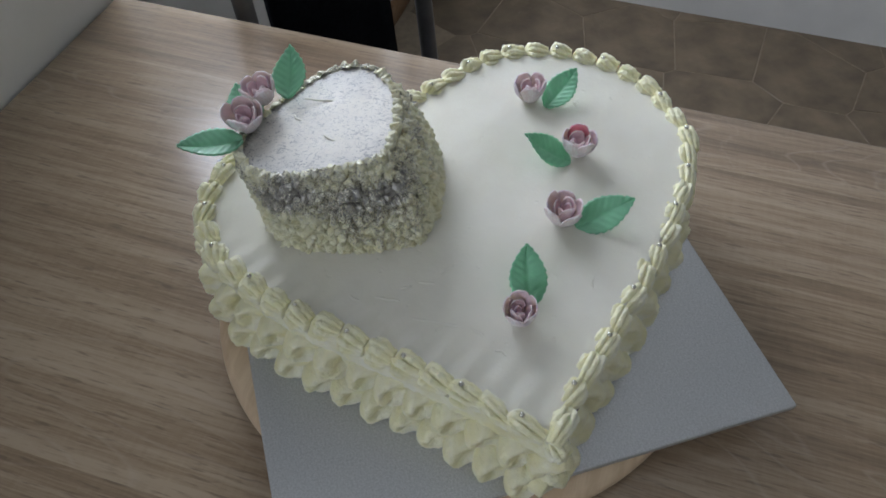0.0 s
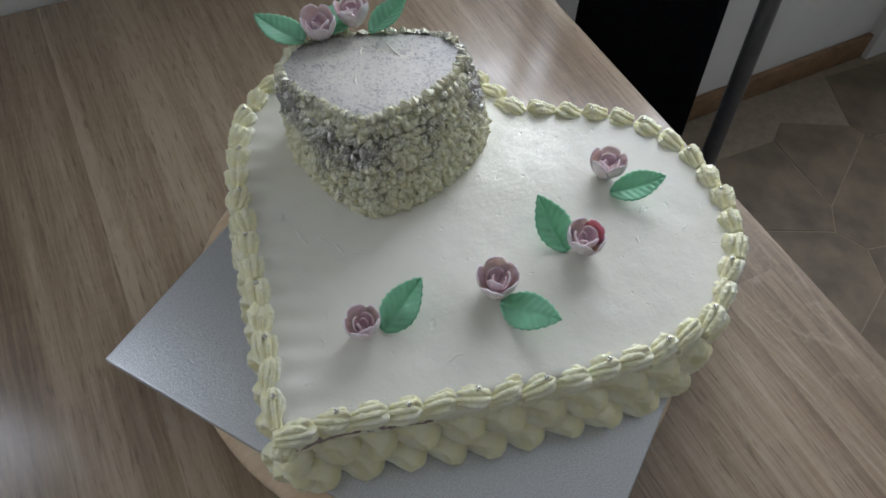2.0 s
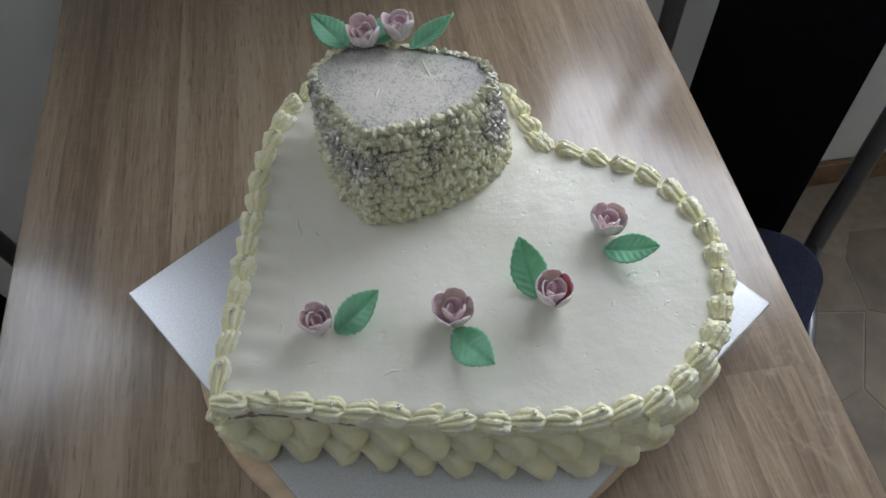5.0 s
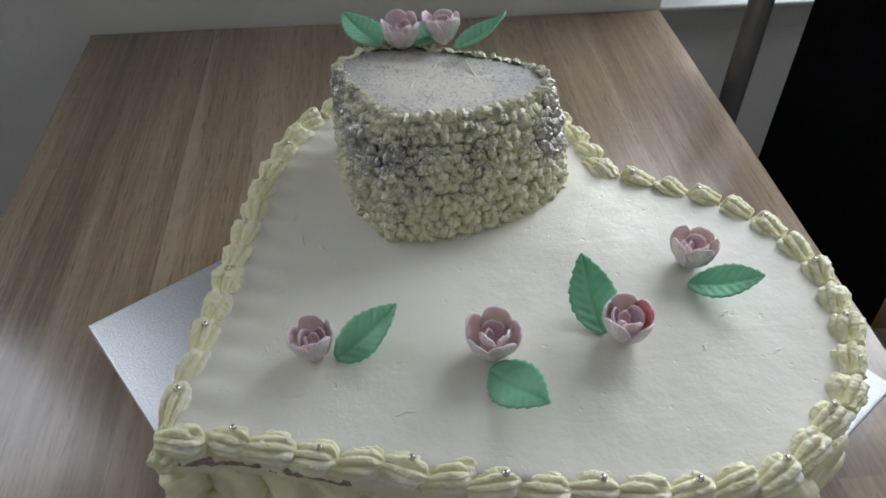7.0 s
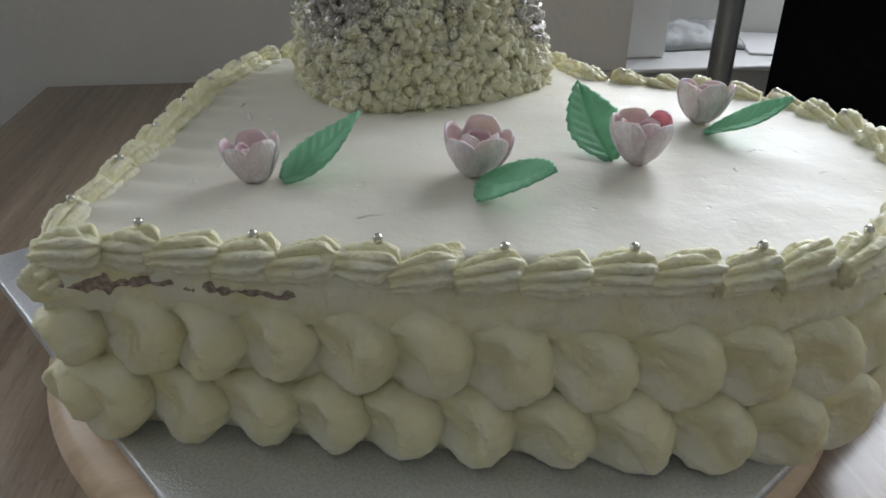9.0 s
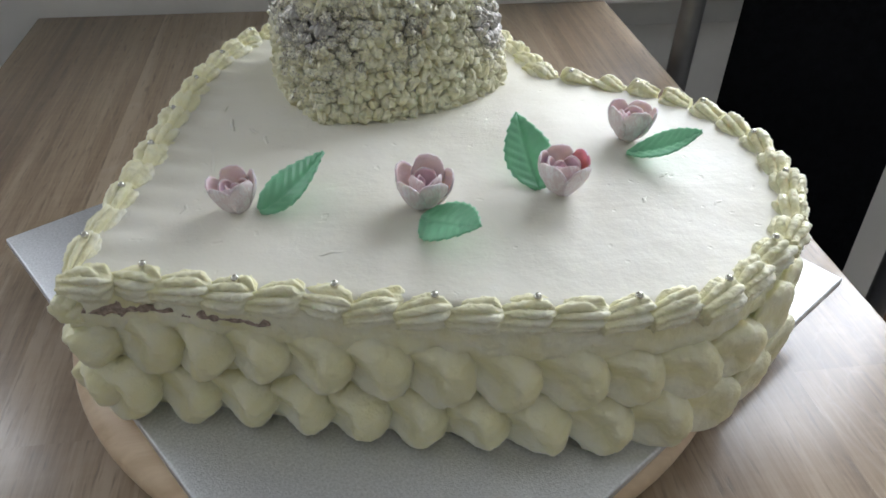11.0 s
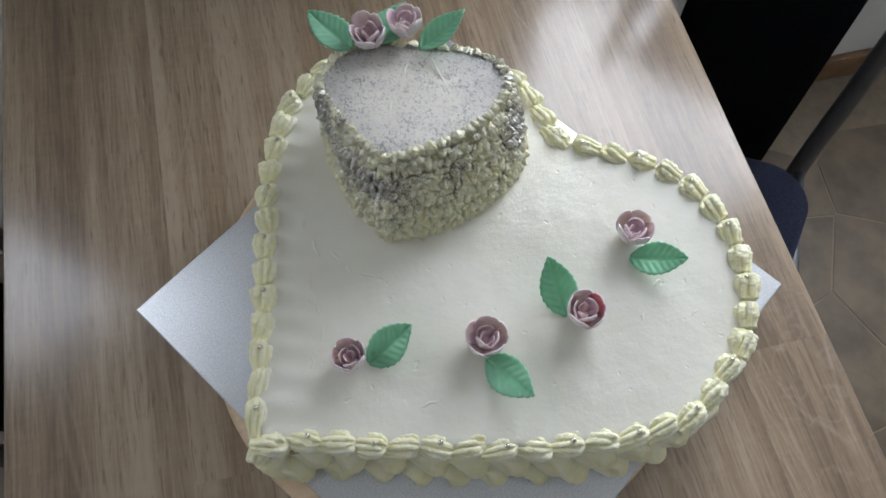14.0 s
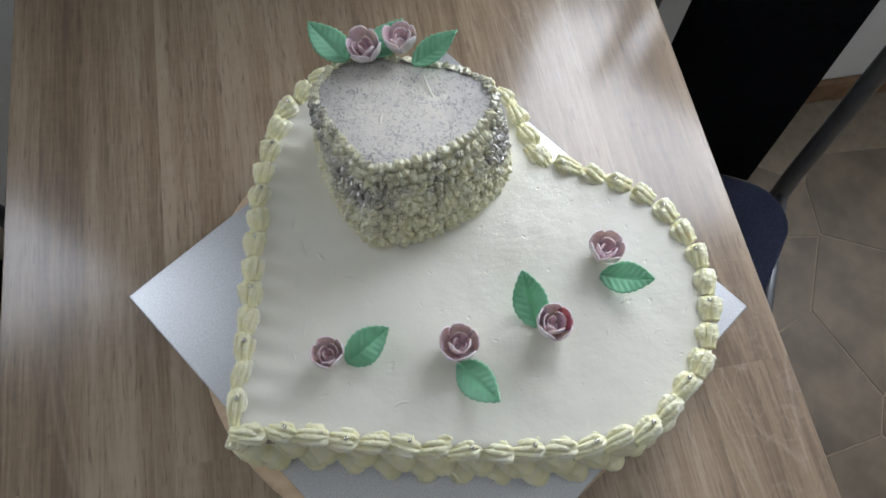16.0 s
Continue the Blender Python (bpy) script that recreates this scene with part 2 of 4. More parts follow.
    n.set("Roughness", n.grey(fine, 0.3, 0.7, 0.34, 0.46))
    n.b.inputs["Specular IOR Level"].default_value = 0.2
    n.b.inputs["Coat Weight"].default_value = 0.92
    n.b.inputs["Coat IOR"].default_value = 1.5
    n.b.inputs["Coat Roughness"].default_value = 0.19
    n.bump(n.math("SUBTRACT", n.math("ADD", fine, n.math("MULTIPLY", streak, 0.8)), n.math("MULTIPLY", pores, 0.6)), 0.16, 0.0007)
    return mat


OAK = oak_material()


def beech_material():
    mat = material("beech_wood", (0.62, 0.43, 0.25), 0.42)
    n = Nodes(mat)
    streak = n.noise(n.mapped((10.0, 120.0, 60.0), 0.5), 1.0, 4.0, 0.6, 0.3)
    n.set("Base Color", n.ramp(streak, [(0.3, (0.62, 0.45, 0.28)), (0.7, (0.78, 0.61, 0.42))]))
    n.bump(streak, 0.15, 0.0008)
    return mat


BEECH = beech_material()


def plaster_material(name, colour):
    mat = material(name, colour, 0.85)
    n = Nodes(mat)
    soft = n.noise(n.pos, 2.2, 5.0, 0.6)
    n.set("Base Color", n.ramp(soft, [(0.35, tuple(c * 0.86 for c in colour)), (0.65, colour)]))
    n.bump(n.noise(n.pos, 120.0, 3.0), 0.25, 0.002)
    return mat


PLASTER = plaster_material("white_wall_paint", (0.76, 0.75, 0.72))
CEILING = plaster_material("white_ceiling_paint", (0.78, 0.78, 0.76))
PAINT = grainy("white_gloss_paint", (0.76, 0.76, 0.74), 0.35, 9.0, 0.05, 0.0008)
SILL = grainy("worn_white_paint", (0.52, 0.52, 0.51), 0.45, 7.0, 0.12, 0.0008)
SKIRTING = grainy("brown_wood_skirting", (0.21, 0.12, 0.06), 0.5, 25.0, 0.3, 0.001)
STONE = grainy("brown_stone_tile", (0.150, 0.112, 0.073), 0.5, 9.0, 0.4, 0.0012)
GROUT = grainy("pale_grout", (0.25, 0.20, 0.142), 0.85, 40.0, 0.15, 0.001)
TUBE = grainy("grey_lacquered_steel", (0.16, 0.16, 0.165), 0.33, 30.0, 0.12, 0.0003, metal=0.6)
BLACK = grainy("black_fabric", (0.0058, 0.0062, 0.0080), 0.95, 90.0, 0.3, 0.001)
BLACK.node_tree.nodes["Principled BSDF"].inputs["Specular IOR Level"].default_value = 0.08
BLUE = grainy("blue_fabric", (0.004, 0.0075, 0.030), 0.85, 120.0, 0.3, 0.0012)
PLASTIC = grainy("grey_white_plastic_film", (0.34, 0.35, 0.35), 0.3, 30.0, 0.12, 0.001)
PAPER = grainy("white_paper", (0.60, 0.60, 0.60), 0.7, 20.0, 0.06, 0.0005)
GLASS = material("window_glass", (1, 1, 1), 0.02)
GLASS.node_tree.nodes["Principled BSDF"].inputs["Transmission Weight"].default_value = 1.0


# ---- mesh helpers ----
def finish(bm, mat, flat=False):
    """The mesh of a bmesh, with one material or several."""
    me = bpy.data.meshes.new("mesh")
    for f in bm.faces:
        f.smooth = not flat
    bm.to_mesh(me)
    bm.free()
    for m in (mat if isinstance(mat, (list, tuple)) else (mat,)):
        me.materials.append(m)
    return me


def thing(name, place, label, category, group="", kind=""):
    ob = new(name)
    ob.location = place
    ob.empty_display_size = 0.02
    return tagged(ob, label, category, group, kind)


def hang(ob, parent):
    """ob, built in world coordinates, becomes a child of parent without moving."""
    ob.parent = parent
    m = parent.matrix_basis
    up = parent.parent
    while up:
        m = up.matrix_basis @ m
        up = up.parent
    ob.matrix_parent_inverse = m.inverted()
    return ob


def part(name, bm, mat, parent, label="", flat=False, m=None):
    me = bm if isinstance(bm, bpy.types.Mesh) else finish(bm, mat, flat)
    ob = new(name, me)
    if m is not None:
        ob.matrix_basis = m
    hang(ob, parent)
    if label:
        ob["label"] = label
    return ob


def solid(name, bm, mat, label, category, kind="", group="", flat=False):
    return tagged(new(name, finish(bm, mat, flat)), label, category, group, kind)


def box(x0, x1, y0, y1, z0, z1, bevel=0.0, segments=2, bm=None):
    bm = bm or bmesh.new()
    made = bmesh.ops.create_cube(bm, size=1.0, matrix=Matrix.Translation(((x0 + x1) / 2, (y0 + y1) / 2, (z0 + z1) / 2)) @ Matrix.Diagonal((x1 - x0, y1 - y0, z1 - z0, 1)))
    if bevel:
        edges = {e for v in made["verts"] for e in v.link_edges}
        bmesh.ops.bevel(bm, geom=list(edges), offset=bevel, segments=segments, profile=0.5, affect="EDGES")
    return bm


def tube(points, radius, sides=14, closed=False, bm=None):
    """A round bar along a smooth line through the points."""
    bm = bm or bmesh.new()
    line = [Vector(p) for p in points]
    rings = []
    for i, p in enumerate(line):
        a, b = line[max(i - 1, 0)], line[min(i + 1, len(line) - 1)]
        q = (b - a).normalized().to_track_quat("Z", "X")
        rings.append([bm.verts.new(p + q @ Vector((radius * math.cos(k), radius * math.sin(k), 0))) for k in np.linspace(0, 2 * math.pi, sides, endpoint=False)])
    for r, s in zip(rings, rings[1:]):
        for k in range(sides):
            bm.faces.new((r[k], r[(k + 1) % sides], s[(k + 1) % sides], s[k]))
    bm.faces.new(rings[0][::-1]), bm.faces.new(rings[-1])
    return bm


def bend(points, steps=8):
    """A Catmull-Rom line through the points."""
    p = [Vector(q) for q in points]
    p = [2 * p[0] - p[1]] + p + [2 * p[-1] - p[-2]]
    out = []
    for i in range(1, len(p) - 2):
        for t in np.linspace(0, 1, steps, endpoint=False):
            a, b, c, d = p[i - 1:i + 3]
            out.append(0.5 * (2 * b + (c - a) * t + (2 * a - 5 * b + 4 * c - d) * t * t + (3 * b - a - 3 * c + d) * t ** 3))
    return out + [p[-2]]


def lathe(profile, sides=64):
    """A turned body: (radius, height) pairs, closed at both ends."""
    bm = bmesh.new()
    rings = [[bm.verts.new((r * math.cos(k), r * math.sin(k), z)) for k in np.linspace(0, 2 * math.pi, sides, endpoint=False)] for r, z in profile]
    for r, s in zip(rings, rings[1:]):
        for k in range(sides):
            bm.faces.new((r[k], r[(k + 1) % sides], s[(k + 1) % sides], s[k]))
    bm.faces.new(rings[0][::-1]), bm.faces.new(rings[-1])
    return bm


def sheet(bm, rows, closed=False, slot=0, flip=False):
    """Quads between rows of points; the rows may close on themselves."""
    grid = [[bm.verts.new(p) for p in row] for row in rows]
    for a, b in zip(grid, grid[1:]):
        n = len(a)
        for k in range(n if closed else n - 1):
            q = (a[k], a[(k + 1) % n], b[(k + 1) % n], b[k])
            f = bm.faces.new(q[::-1] if flip else q)
            f.material_index = slot
    return grid


def shell_sheet(bm, rows, thick, slots=(0, 0)):
    """A grid of points as a closed plate of that thickness."""
    p = np.array([[tuple(q) for q in row] for row in rows])
    du, dv = np.gradient(p, axis=1), np.gradient(p, axis=0)
    nrm = np.cross(du, dv)
    nrm /= np.linalg.norm(nrm, axis=2, keepdims=True) + 1e-12
    top = sheet(bm, p + nrm * thick / 2, slot=slots[0])
    low = sheet(bm, p - nrm * thick / 2, slot=slots[1], flip=True)
    rim = lambda g: g[0] + [r[-1] for r in g[1:]] + g[-1][-2::-1] + [r[0] for r in g[-2:0:-1]]
    a, b = rim(top), rim(low)
    for k in range(len(a)):
        f = bm.faces.new((a[k], b[k], b[(k + 1) % len(a)], a[(k + 1) % len(a)]))
        f.material_index = slots[1]


# ---- the room ----
TABLE_Z = 0.775
WALL_Y = 0.698


def wall_piece(name, x0, x1, y0, y1, z0, z1, mat, label, category="wall"):
    return solid(name, box(x0, x1, y0, y1, z0, z1), mat, label, category, "structure", flat=True)


# far wall: a pier behind the table between two windows
wall_piece("wall_north_pier", -0.48, 0.7205, WALL_Y, 1.0, 0, 2.5, PLASTER, "grey-white painted wall behind the table, faintly stained")
wall_piece("wall_north_west", -1.80, -1.72, WALL_Y, 1.0, 0, 2.5, PLASTER, "white painted wall beside the window")
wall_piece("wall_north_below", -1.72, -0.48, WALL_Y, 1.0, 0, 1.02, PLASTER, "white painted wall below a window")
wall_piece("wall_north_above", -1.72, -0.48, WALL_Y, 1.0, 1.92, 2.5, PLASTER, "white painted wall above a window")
wall_piece("wall_north_sill_wall", 0.7215, 2.05, 0.732, 1.0, 0, 0.765, PLASTER, "white painted wall below the window sill")
wall_piece("wall_north_lintel", 0.7215, 2.05, 0.70, 1.0, 2.2, 2.5, PLASTER, "white painted wall above the window")
wall_piece("wall_north_east", 2.05, 2.15, 0.70, 1.0, 0, 2.5, PLASTER, "white painted wall beside the window")
wall_piece("wall_west", -1.95, -1.80, -3.0, 1.0, 0, 2.5, PLASTER, "white painted side wall")
wall_piece("wall_east", 2.15, 2.30, -3.0, 1.0, 0, 2.5, PLASTER, "white painted side wall")
wall_piece("wall_south", -1.95, 2.30, -3.15, -3.0, 0, 2.5, PLASTER, "white painted back wall")
wall_piece("ceiling", -1.95, 2.30, -3.15, 1.0, 2.5, 2.62, CEILING, "plain white ceiling", "ceiling")
solid("trim_window_sill", box(0.722, 2.05, 0.700, 0.98, 0.7655, 0.7735, 0.003), SILL, "white painted deep window sill", "window sill", "structure")
solid("trim_under_sill", box(0.7235, 2.05, 0.714, 0.7315, 0.728, 0.765, 0.002), SILL, "white painted batten under the window sill", "trim", "structure")
solid("baseboard", box(0.7225, 2.05, 0.714, 0.7305, 0.001, 0.075, 0.003), SKIRTING, "brown wooden skirting board", "baseboard", "structure")


def window(name, x0, x1, y, z0, z1):
    w = thing(name, ((x0 + x1) / 2, y, z0), "white framed window letting in daylight", "window", kind="structure")
    f = 0.05
    for a, b, c, d in ((x0, x1, z0, z0 + f), (x0, x1, z1 - f, z1), (x0, x0 + f, z0 + f, z1 - f), (x1 - f, x1, z0 + f, z1 - f)):
        part("window_frame", box(a, b, y - 0.03, y + 0.03, c, d, 0.004), PAINT, w)
    pane = part("pane", box(x0 + f, x1 - f, y - 0.003, y + 0.003, z0 + f, z1 - f), GLASS, w, flat=True)
    pane.visible_shadow = False


wall_piece("wall_north_parapet", 0.7215, 2.05, 0.90, 1.0, 0.7745, 1.02, PLASTER, "white painted parapet between sill and window")
window("window_1", 0.7235, 2.05, 0.93, 1.02, 1.96)
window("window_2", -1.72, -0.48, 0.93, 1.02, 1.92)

# floor: brown stone in irregular flags with pale joints
floor = solid("floor", box(-1.95, 2.30, -3.15, 1.0, -0.10, -0.0015), GROUT, "brown irregular stone tile floor with pale joints", "floor", "structure", flat=True)


def flags(x0, x1, y0, y1, cell, gap, seed):
    """Irregular polygons filling a rectangle: cells round jittered points, cut by half planes."""
    rnd = random.Random(seed)
    nx, ny = round((x1 - x0) / cell), round((y1 - y0) / cell)
    seeds = {(i, j): Vector((x0 + (i + 0.5 + rnd.uniform(-0.42, 0.42)) * cell, y0 + (j + 0.5 + rnd.uniform(-0.42, 0.42)) * cell)) for i in range(-1, nx + 1) for j in range(-1, ny + 1)}
    for (i, j), c in seeds.items():
        if not (0 <= i < nx and 0 <= j < ny):
            continue
        poly = [c + Vector(d) * cell * 2 for d in ((-1, -1), (1, -1), (1, 1), (-1, 1))]
        for di in range(-2, 3):
            for dj in range(-2, 3):
                o = seeds.get((i + di, j + dj))
                if o is None or (di == 0 and dj == 0):
                    continue
                n = (o - c).normalized()
                lim = (o - c).length / 2 - gap
                out = []
                for a, b in zip(poly, poly[1:] + poly[:1]):
                    da, db = (a - c).dot(n) - lim, (b - c).dot(n) - lim
                    if da <= 0:
                        out.append(a)
                    if da * db < 0:
                        out.append(a + (b - a) * (da / (da - db)))
                poly = out
        if len(poly) > 2:
            yield c, poly


def flag_mesh(poly, c):
    bm = bmesh.new()
    top = [bm.verts.new((p.x - c.x, p.y - c.y, 0.0)) for p in poly]
    rim = [bm.verts.new(((p.x - c.x) * 1.006, (p.y - c.y) * 1.006, -0.0014)) for p in poly]
    bm.faces.new(top)
    for k in range(len(top)):
        bm.faces.new((top[k - 1], rim[k - 1], rim[k], top[k]))
    return finish(bm, STONE, True)


# ---- table ----
TX0, TX1, TY0, TY1 = -0.033, 0.717, -0.577, 0.692
table = thing("dining_table", ((TX0 + TX1) / 2, (TY0 + TY1) / 2, 0), "pale oak laminate dining table standing against the wall", "table")
part("tabletop", box(TX0, TX1, TY0, TY1, TABLE_Z - 0.032, TABLE_Z, 0.0018), OAK, table)
for lx in (TX0 + 0.05, TX1 - 0.05):
    for ly in (TY0 + 0.05, TY1 - 0.05):
        part("leg", box(lx - 0.025, lx + 0.025, ly - 0.025, ly + 0.025, 0, TABLE_Z - 0.0325, 0.003), TUBE, table)

# ---- turntable and cake board ----
turntable = thing("turntable", (0.379, 0.1072, TABLE_Z), "round pale beech wood turntable under the cake board", "turntable")
part("plate", lathe([(0.001, 0.0052), (0.200, 0.0052), (0.213, 0.0070), (0.219, 0.0110), (0.2205, 0.0175), (0.219, 0.0235), (0.213, 0.0290), (0.200, 0.0305), (0.10, 0.0305), (0.001, 0.0305)], 96), BEECH, turntable, m=pose(0.379, 0.1072, TABLE_Z))
part("foot_ring", lathe([(0.165, 0.0), (0.178, 0.0), (0.180, 0.0020), (0.180, 0.0050), (0.165, 0.0050)], 64), BEECH, turntable, m=pose(0.379, 0.1072, TABLE_Z + 0.0001))

BOARD_C, BOARD_TOP = Vector((0.3875, 0.1010, 0)), 0.8130
bm = box(-0.2065, 0.2065, -0.2065, 0.2065, BOARD_TOP - 0.0070, BOARD_TOP, 0.0015)
cake_board = solid("cake_board", bm, FOIL, "square silver foil cake board on the turntable", "cake board")
cake_board.matrix_basis = pose(BOARD_C.x, BOARD_C.y, 0, 0, 0, 34.1)

# ---- heart outlines: each half runs from the tip out round its lobe to the cleft ----
BIG_RIGHT = ((0.0, 0.0), (0.027, 0.025), (0.081, 0.100), (0.141, 0.172), (0.176, 0.205), (0.215, 0.229), (0.259, 0.2335), (0.301, 0.225), (0.341, 0.200), (0.366, 0.165), (0.376, 0.130), (0.370, 0.088), (0.356, 0.052), (0.344, 0.020))
BIG_LEFT = ((0.0, 0.0), (0.018, 0.017), (0.055, 0.048), (0.120, 0.105), (0.163, 0.142), (0.205, 0.170), (0.247, 0.184), (0.290, 0.177), (0.326, 0.148), (0.352, 0.108), (0.367, 0.070), (0.370, 0.036), (0.357, 0.004), (0.344, -0.020))
FOOT_RIGHT = ((0.0, 0.0), (0.005, 0.018), (0.016, 0.043), (0.034, 0.067), (0.057, 0.088), (0.086, 0.101), (0.114, 0.099), (0.134, 0.080), (0.141, 0.052), (0.136, 0.024), (0.126, 0.0))
FOOT_LEFT = ((0.0, 0.0), (0.010, 0.014), (0.025, 0.031), (0.050, 0.051), (0.070, 0.063), (0.090, 0.069), (0.112, 0.064), (0.130, 0.048), (0.136, 0.024), (0.126, 0.0))
TOP_RIGHT = ((0.0, 0.0), (0.004, 0.012), (0.014, 0.031), (0.039, 0.062), (0.066, 0.080), (0.092, 0.087), (0.115, 0.078), (0.127, 0.056), (0.129, 0.028), (0.128, 0.0))
TOP_LEFT = ((0.0, 0.0), (0.006, 0.012), (0.021, 0.031), (0.046, 0.055), (0.066, 0.068), (0.086, 0.066), (0.108, 0.055), (0.123, 0.032), (0.128, 0.0))


class Heart:
    """A heart: its tip, the way from tip to cleft in degrees, and its two halves as (along, across) pairs."""

    def __init__(self, tip, turn, right, left, soften=0):
        a = [Vector(p) for p in bend([(u, -v, 0) for u, v in right], 12)]
        b = [Vector(p) for p in bend([(u, v, 0) for u, v in left], 12)]
        self.line = self.even(a + b[-2:0:-1], 400)
        for _ in range(soften):
            self.line = [(self.line[k - 1] + self.line[k] * 2 + self.line[(k + 1) % 400]) / 4 for k in range(400)]
        m = Matrix.Translation((*tip, 0)) @ Matrix.Rotation(radians(turn), 4, "Z")
        self.line = [m @ p for p in self.line]
        self.axis = m.to_3x3() @ Vector((1, 0, 0))
        self.centre = m @ Vector((max(p.x for p in a) * 0.55, 0, 0))
        self.length = sum((p - q).length for p, q in zip(self.line, self.line[1:] + self.line[:1]))
        self.right = sum((p - q).length for p, q in zip(a, a[1:]))

    @staticmethod
    def even(ring, n):
        p = np.array([tuple(q) for q in ring + ring[:1]])
        d = np.concatenate(([0], np.cumsum(np.linalg.norm(np.diff(p, axis=0), axis=1))))
        s = np.linspace(0, d[-1], n, endpoint=False)
        return [Vector([np.interp(k, d, p[:, i]) for i in range(3)]) for k in s]

    def at(self, s, out=0.0):
        """The place s metres along the line, moved outwards, and the outward and forward ways."""
        f = (s / self.length % 1) * 400
        i, w = int(f) % 400, f % 1
        p = self.line[i].lerp(self.line[(i + 1) % 400], w)
        ahead = (self.line[(i + 4) % 400] - self.line[i - 3]).normalized()
        side = Vector((ahead.y, -ahead.x, 0))
        return p + side * out, side, ahead

    def from_tip(self, way, east, out=0.0):
        """The place so many metres from the tip along one half, with the outward way and the way from the tip."""
        p, side, ahead = self.at(way if east else self.length - way, out)
        return p, side, ahead if east else -ahead

    def ring(self, n, out, z):
        pts = [self.at(k * self.length / n, max(out, 0.0))[0] for k in range(n)]
        pts = [p + (p - self.centre).normalized() * min(out, 0.0) * 1.15 for p in pts]
        return [Vector((p.x, p.y, z)) for p in pts]

    def towards(self, other, f):
        """The heart part of the way between this one and another."""
        mixed = Heart((0, 0), 0, TOP_RIGHT, TOP_LEFT)
        mixed.line = [a.lerp(b, f) for a, b in zip(self.line, other.line)]
        mixed.centre = self.centre.lerp(other.centre, f)
        mixed.length = sum((a - b).length for a, b in zip(mixed.line, mixed.line[1:] + mixed.line[:1]))
        return mixed

    def blended(self, n, out, fraction, height):
        """The line drawn in towards the centre."""
        res = []
        for p in self.ring(n, out, 0):
            q = self.centre.lerp(p, fraction)
            res.append(Vector((q.x, q.y, height(q.x, q.y))))
        return res


def heart_body(heart, out_low, out_high, z0, height, rings, n, wob, slots=(0, 1), foot=None):
    """A heart-shaped block with a rounded upper edge and a top laid by knife."""
    bm = bmesh.new()
    rows = []
    levels = [0.0, 0.12, 0.3, 0.5, 0.7, 0.85]
    for f in levels:
        row = []
        here = foot.towards(heart, f ** 1.4) if foot else heart
        for p in here.ring(n, out_low + (out_high - out_low) * f ** 7, 0):
            z = z0 + (height(p.x, p.y) - 0.004 - z0) * f
            d = noise.noise(Vector((p.x * 60, p.y * 60, z * 60))) * wob
            side = (p - heart.centre).normalized()
            row.append(Vector((p.x + side.x * d, p.y + side.y * d, z)))
        rows.append(row)
    for dz, dr in ((-0.0022, 0.0), (-0.0007, -0.0012), (0.0, -0.003)):
        rows.append([Vector((p.x, p.y, height(p.x, p.y) + dz)) for p in heart.ring(n, out_high + dr, 0)])
    grid = sheet(bm, rows, closed=True, slot=slots[0])
    bm.faces.ensure_lookup_table()
    for f in bm.faces[-2 * n:]:
        f.material_index = slots[1]
    tops = [[Vector((p.x, p.y, height(p.x, p.y))) for p in heart.ring(n, out_high - 0.003, 0)]]
    for k in range(1, rings):
        tops.append(heart.blended(n, out_high - 0.003, 1 - k / rings, height))
    g = sheet(bm, tops, closed=True, slot=slots[1])
    mid = bm.verts.new((heart.centre.x, heart.centre.y, height(heart.centre.x, heart.centre.y)))
    for k in range(n):
        f = bm.faces.new((g[-1][k], g[-1][(k + 1) % n], mid))
        f.material_index = slots[1]
    bm.faces.new(grid[0][::-1])
    bmesh.ops.remove_doubles(bm, verts=bm.verts, dist=1e-6)
    bmesh.ops.recalc_face_normals(bm, faces=bm.faces)
    return bm


BIG = Heart((0.205, -0.008), 38.0, BIG_RIGHT, BIG_LEFT)
CORE = Heart((0.205, -0.008), 38.0, BIG_RIGHT, BIG_LEFT, soften=40)


def top_height(x, y):
    a = noise.noise(Vector((x * 14, y * 14, 2.0))) * 0.0011
    b = noise.noise(Vector((x * 55, y * 40, 7.0))) * 0.00035
    # ripples left by the knife beside the western border
    ripple = 0.0010 * math.sin(2 * math.pi * (y + 0.45 * x) / 0.0235) * math.exp(-((x - 0.238 - 0.16 * (y - 0.06)) / 0.019) ** 2)
    # slightly domed towards the middle
    dome = 0.0055 * max(0.0, 1 - ((x - 0.40) ** 2 + (y - 0.09) ** 2) / 0.0441)
    return 0.9015 + a + b + ripple + dome + 0.010 * (x - 0.30)


cake = thing("heart_cake", (BIG.centre.x, BIG.centre.y, BOARD_TOP), "heart-shaped cake in pale cream icing on the silver board", "cake")
part("cake_body", heart_body(CORE, 0.0, 0.0, BOARD_TOP + 0.0004, top_height, 46, 300, 0.0018), [ICING, ICING_TOP], cake, "smoothed pale cream icing")


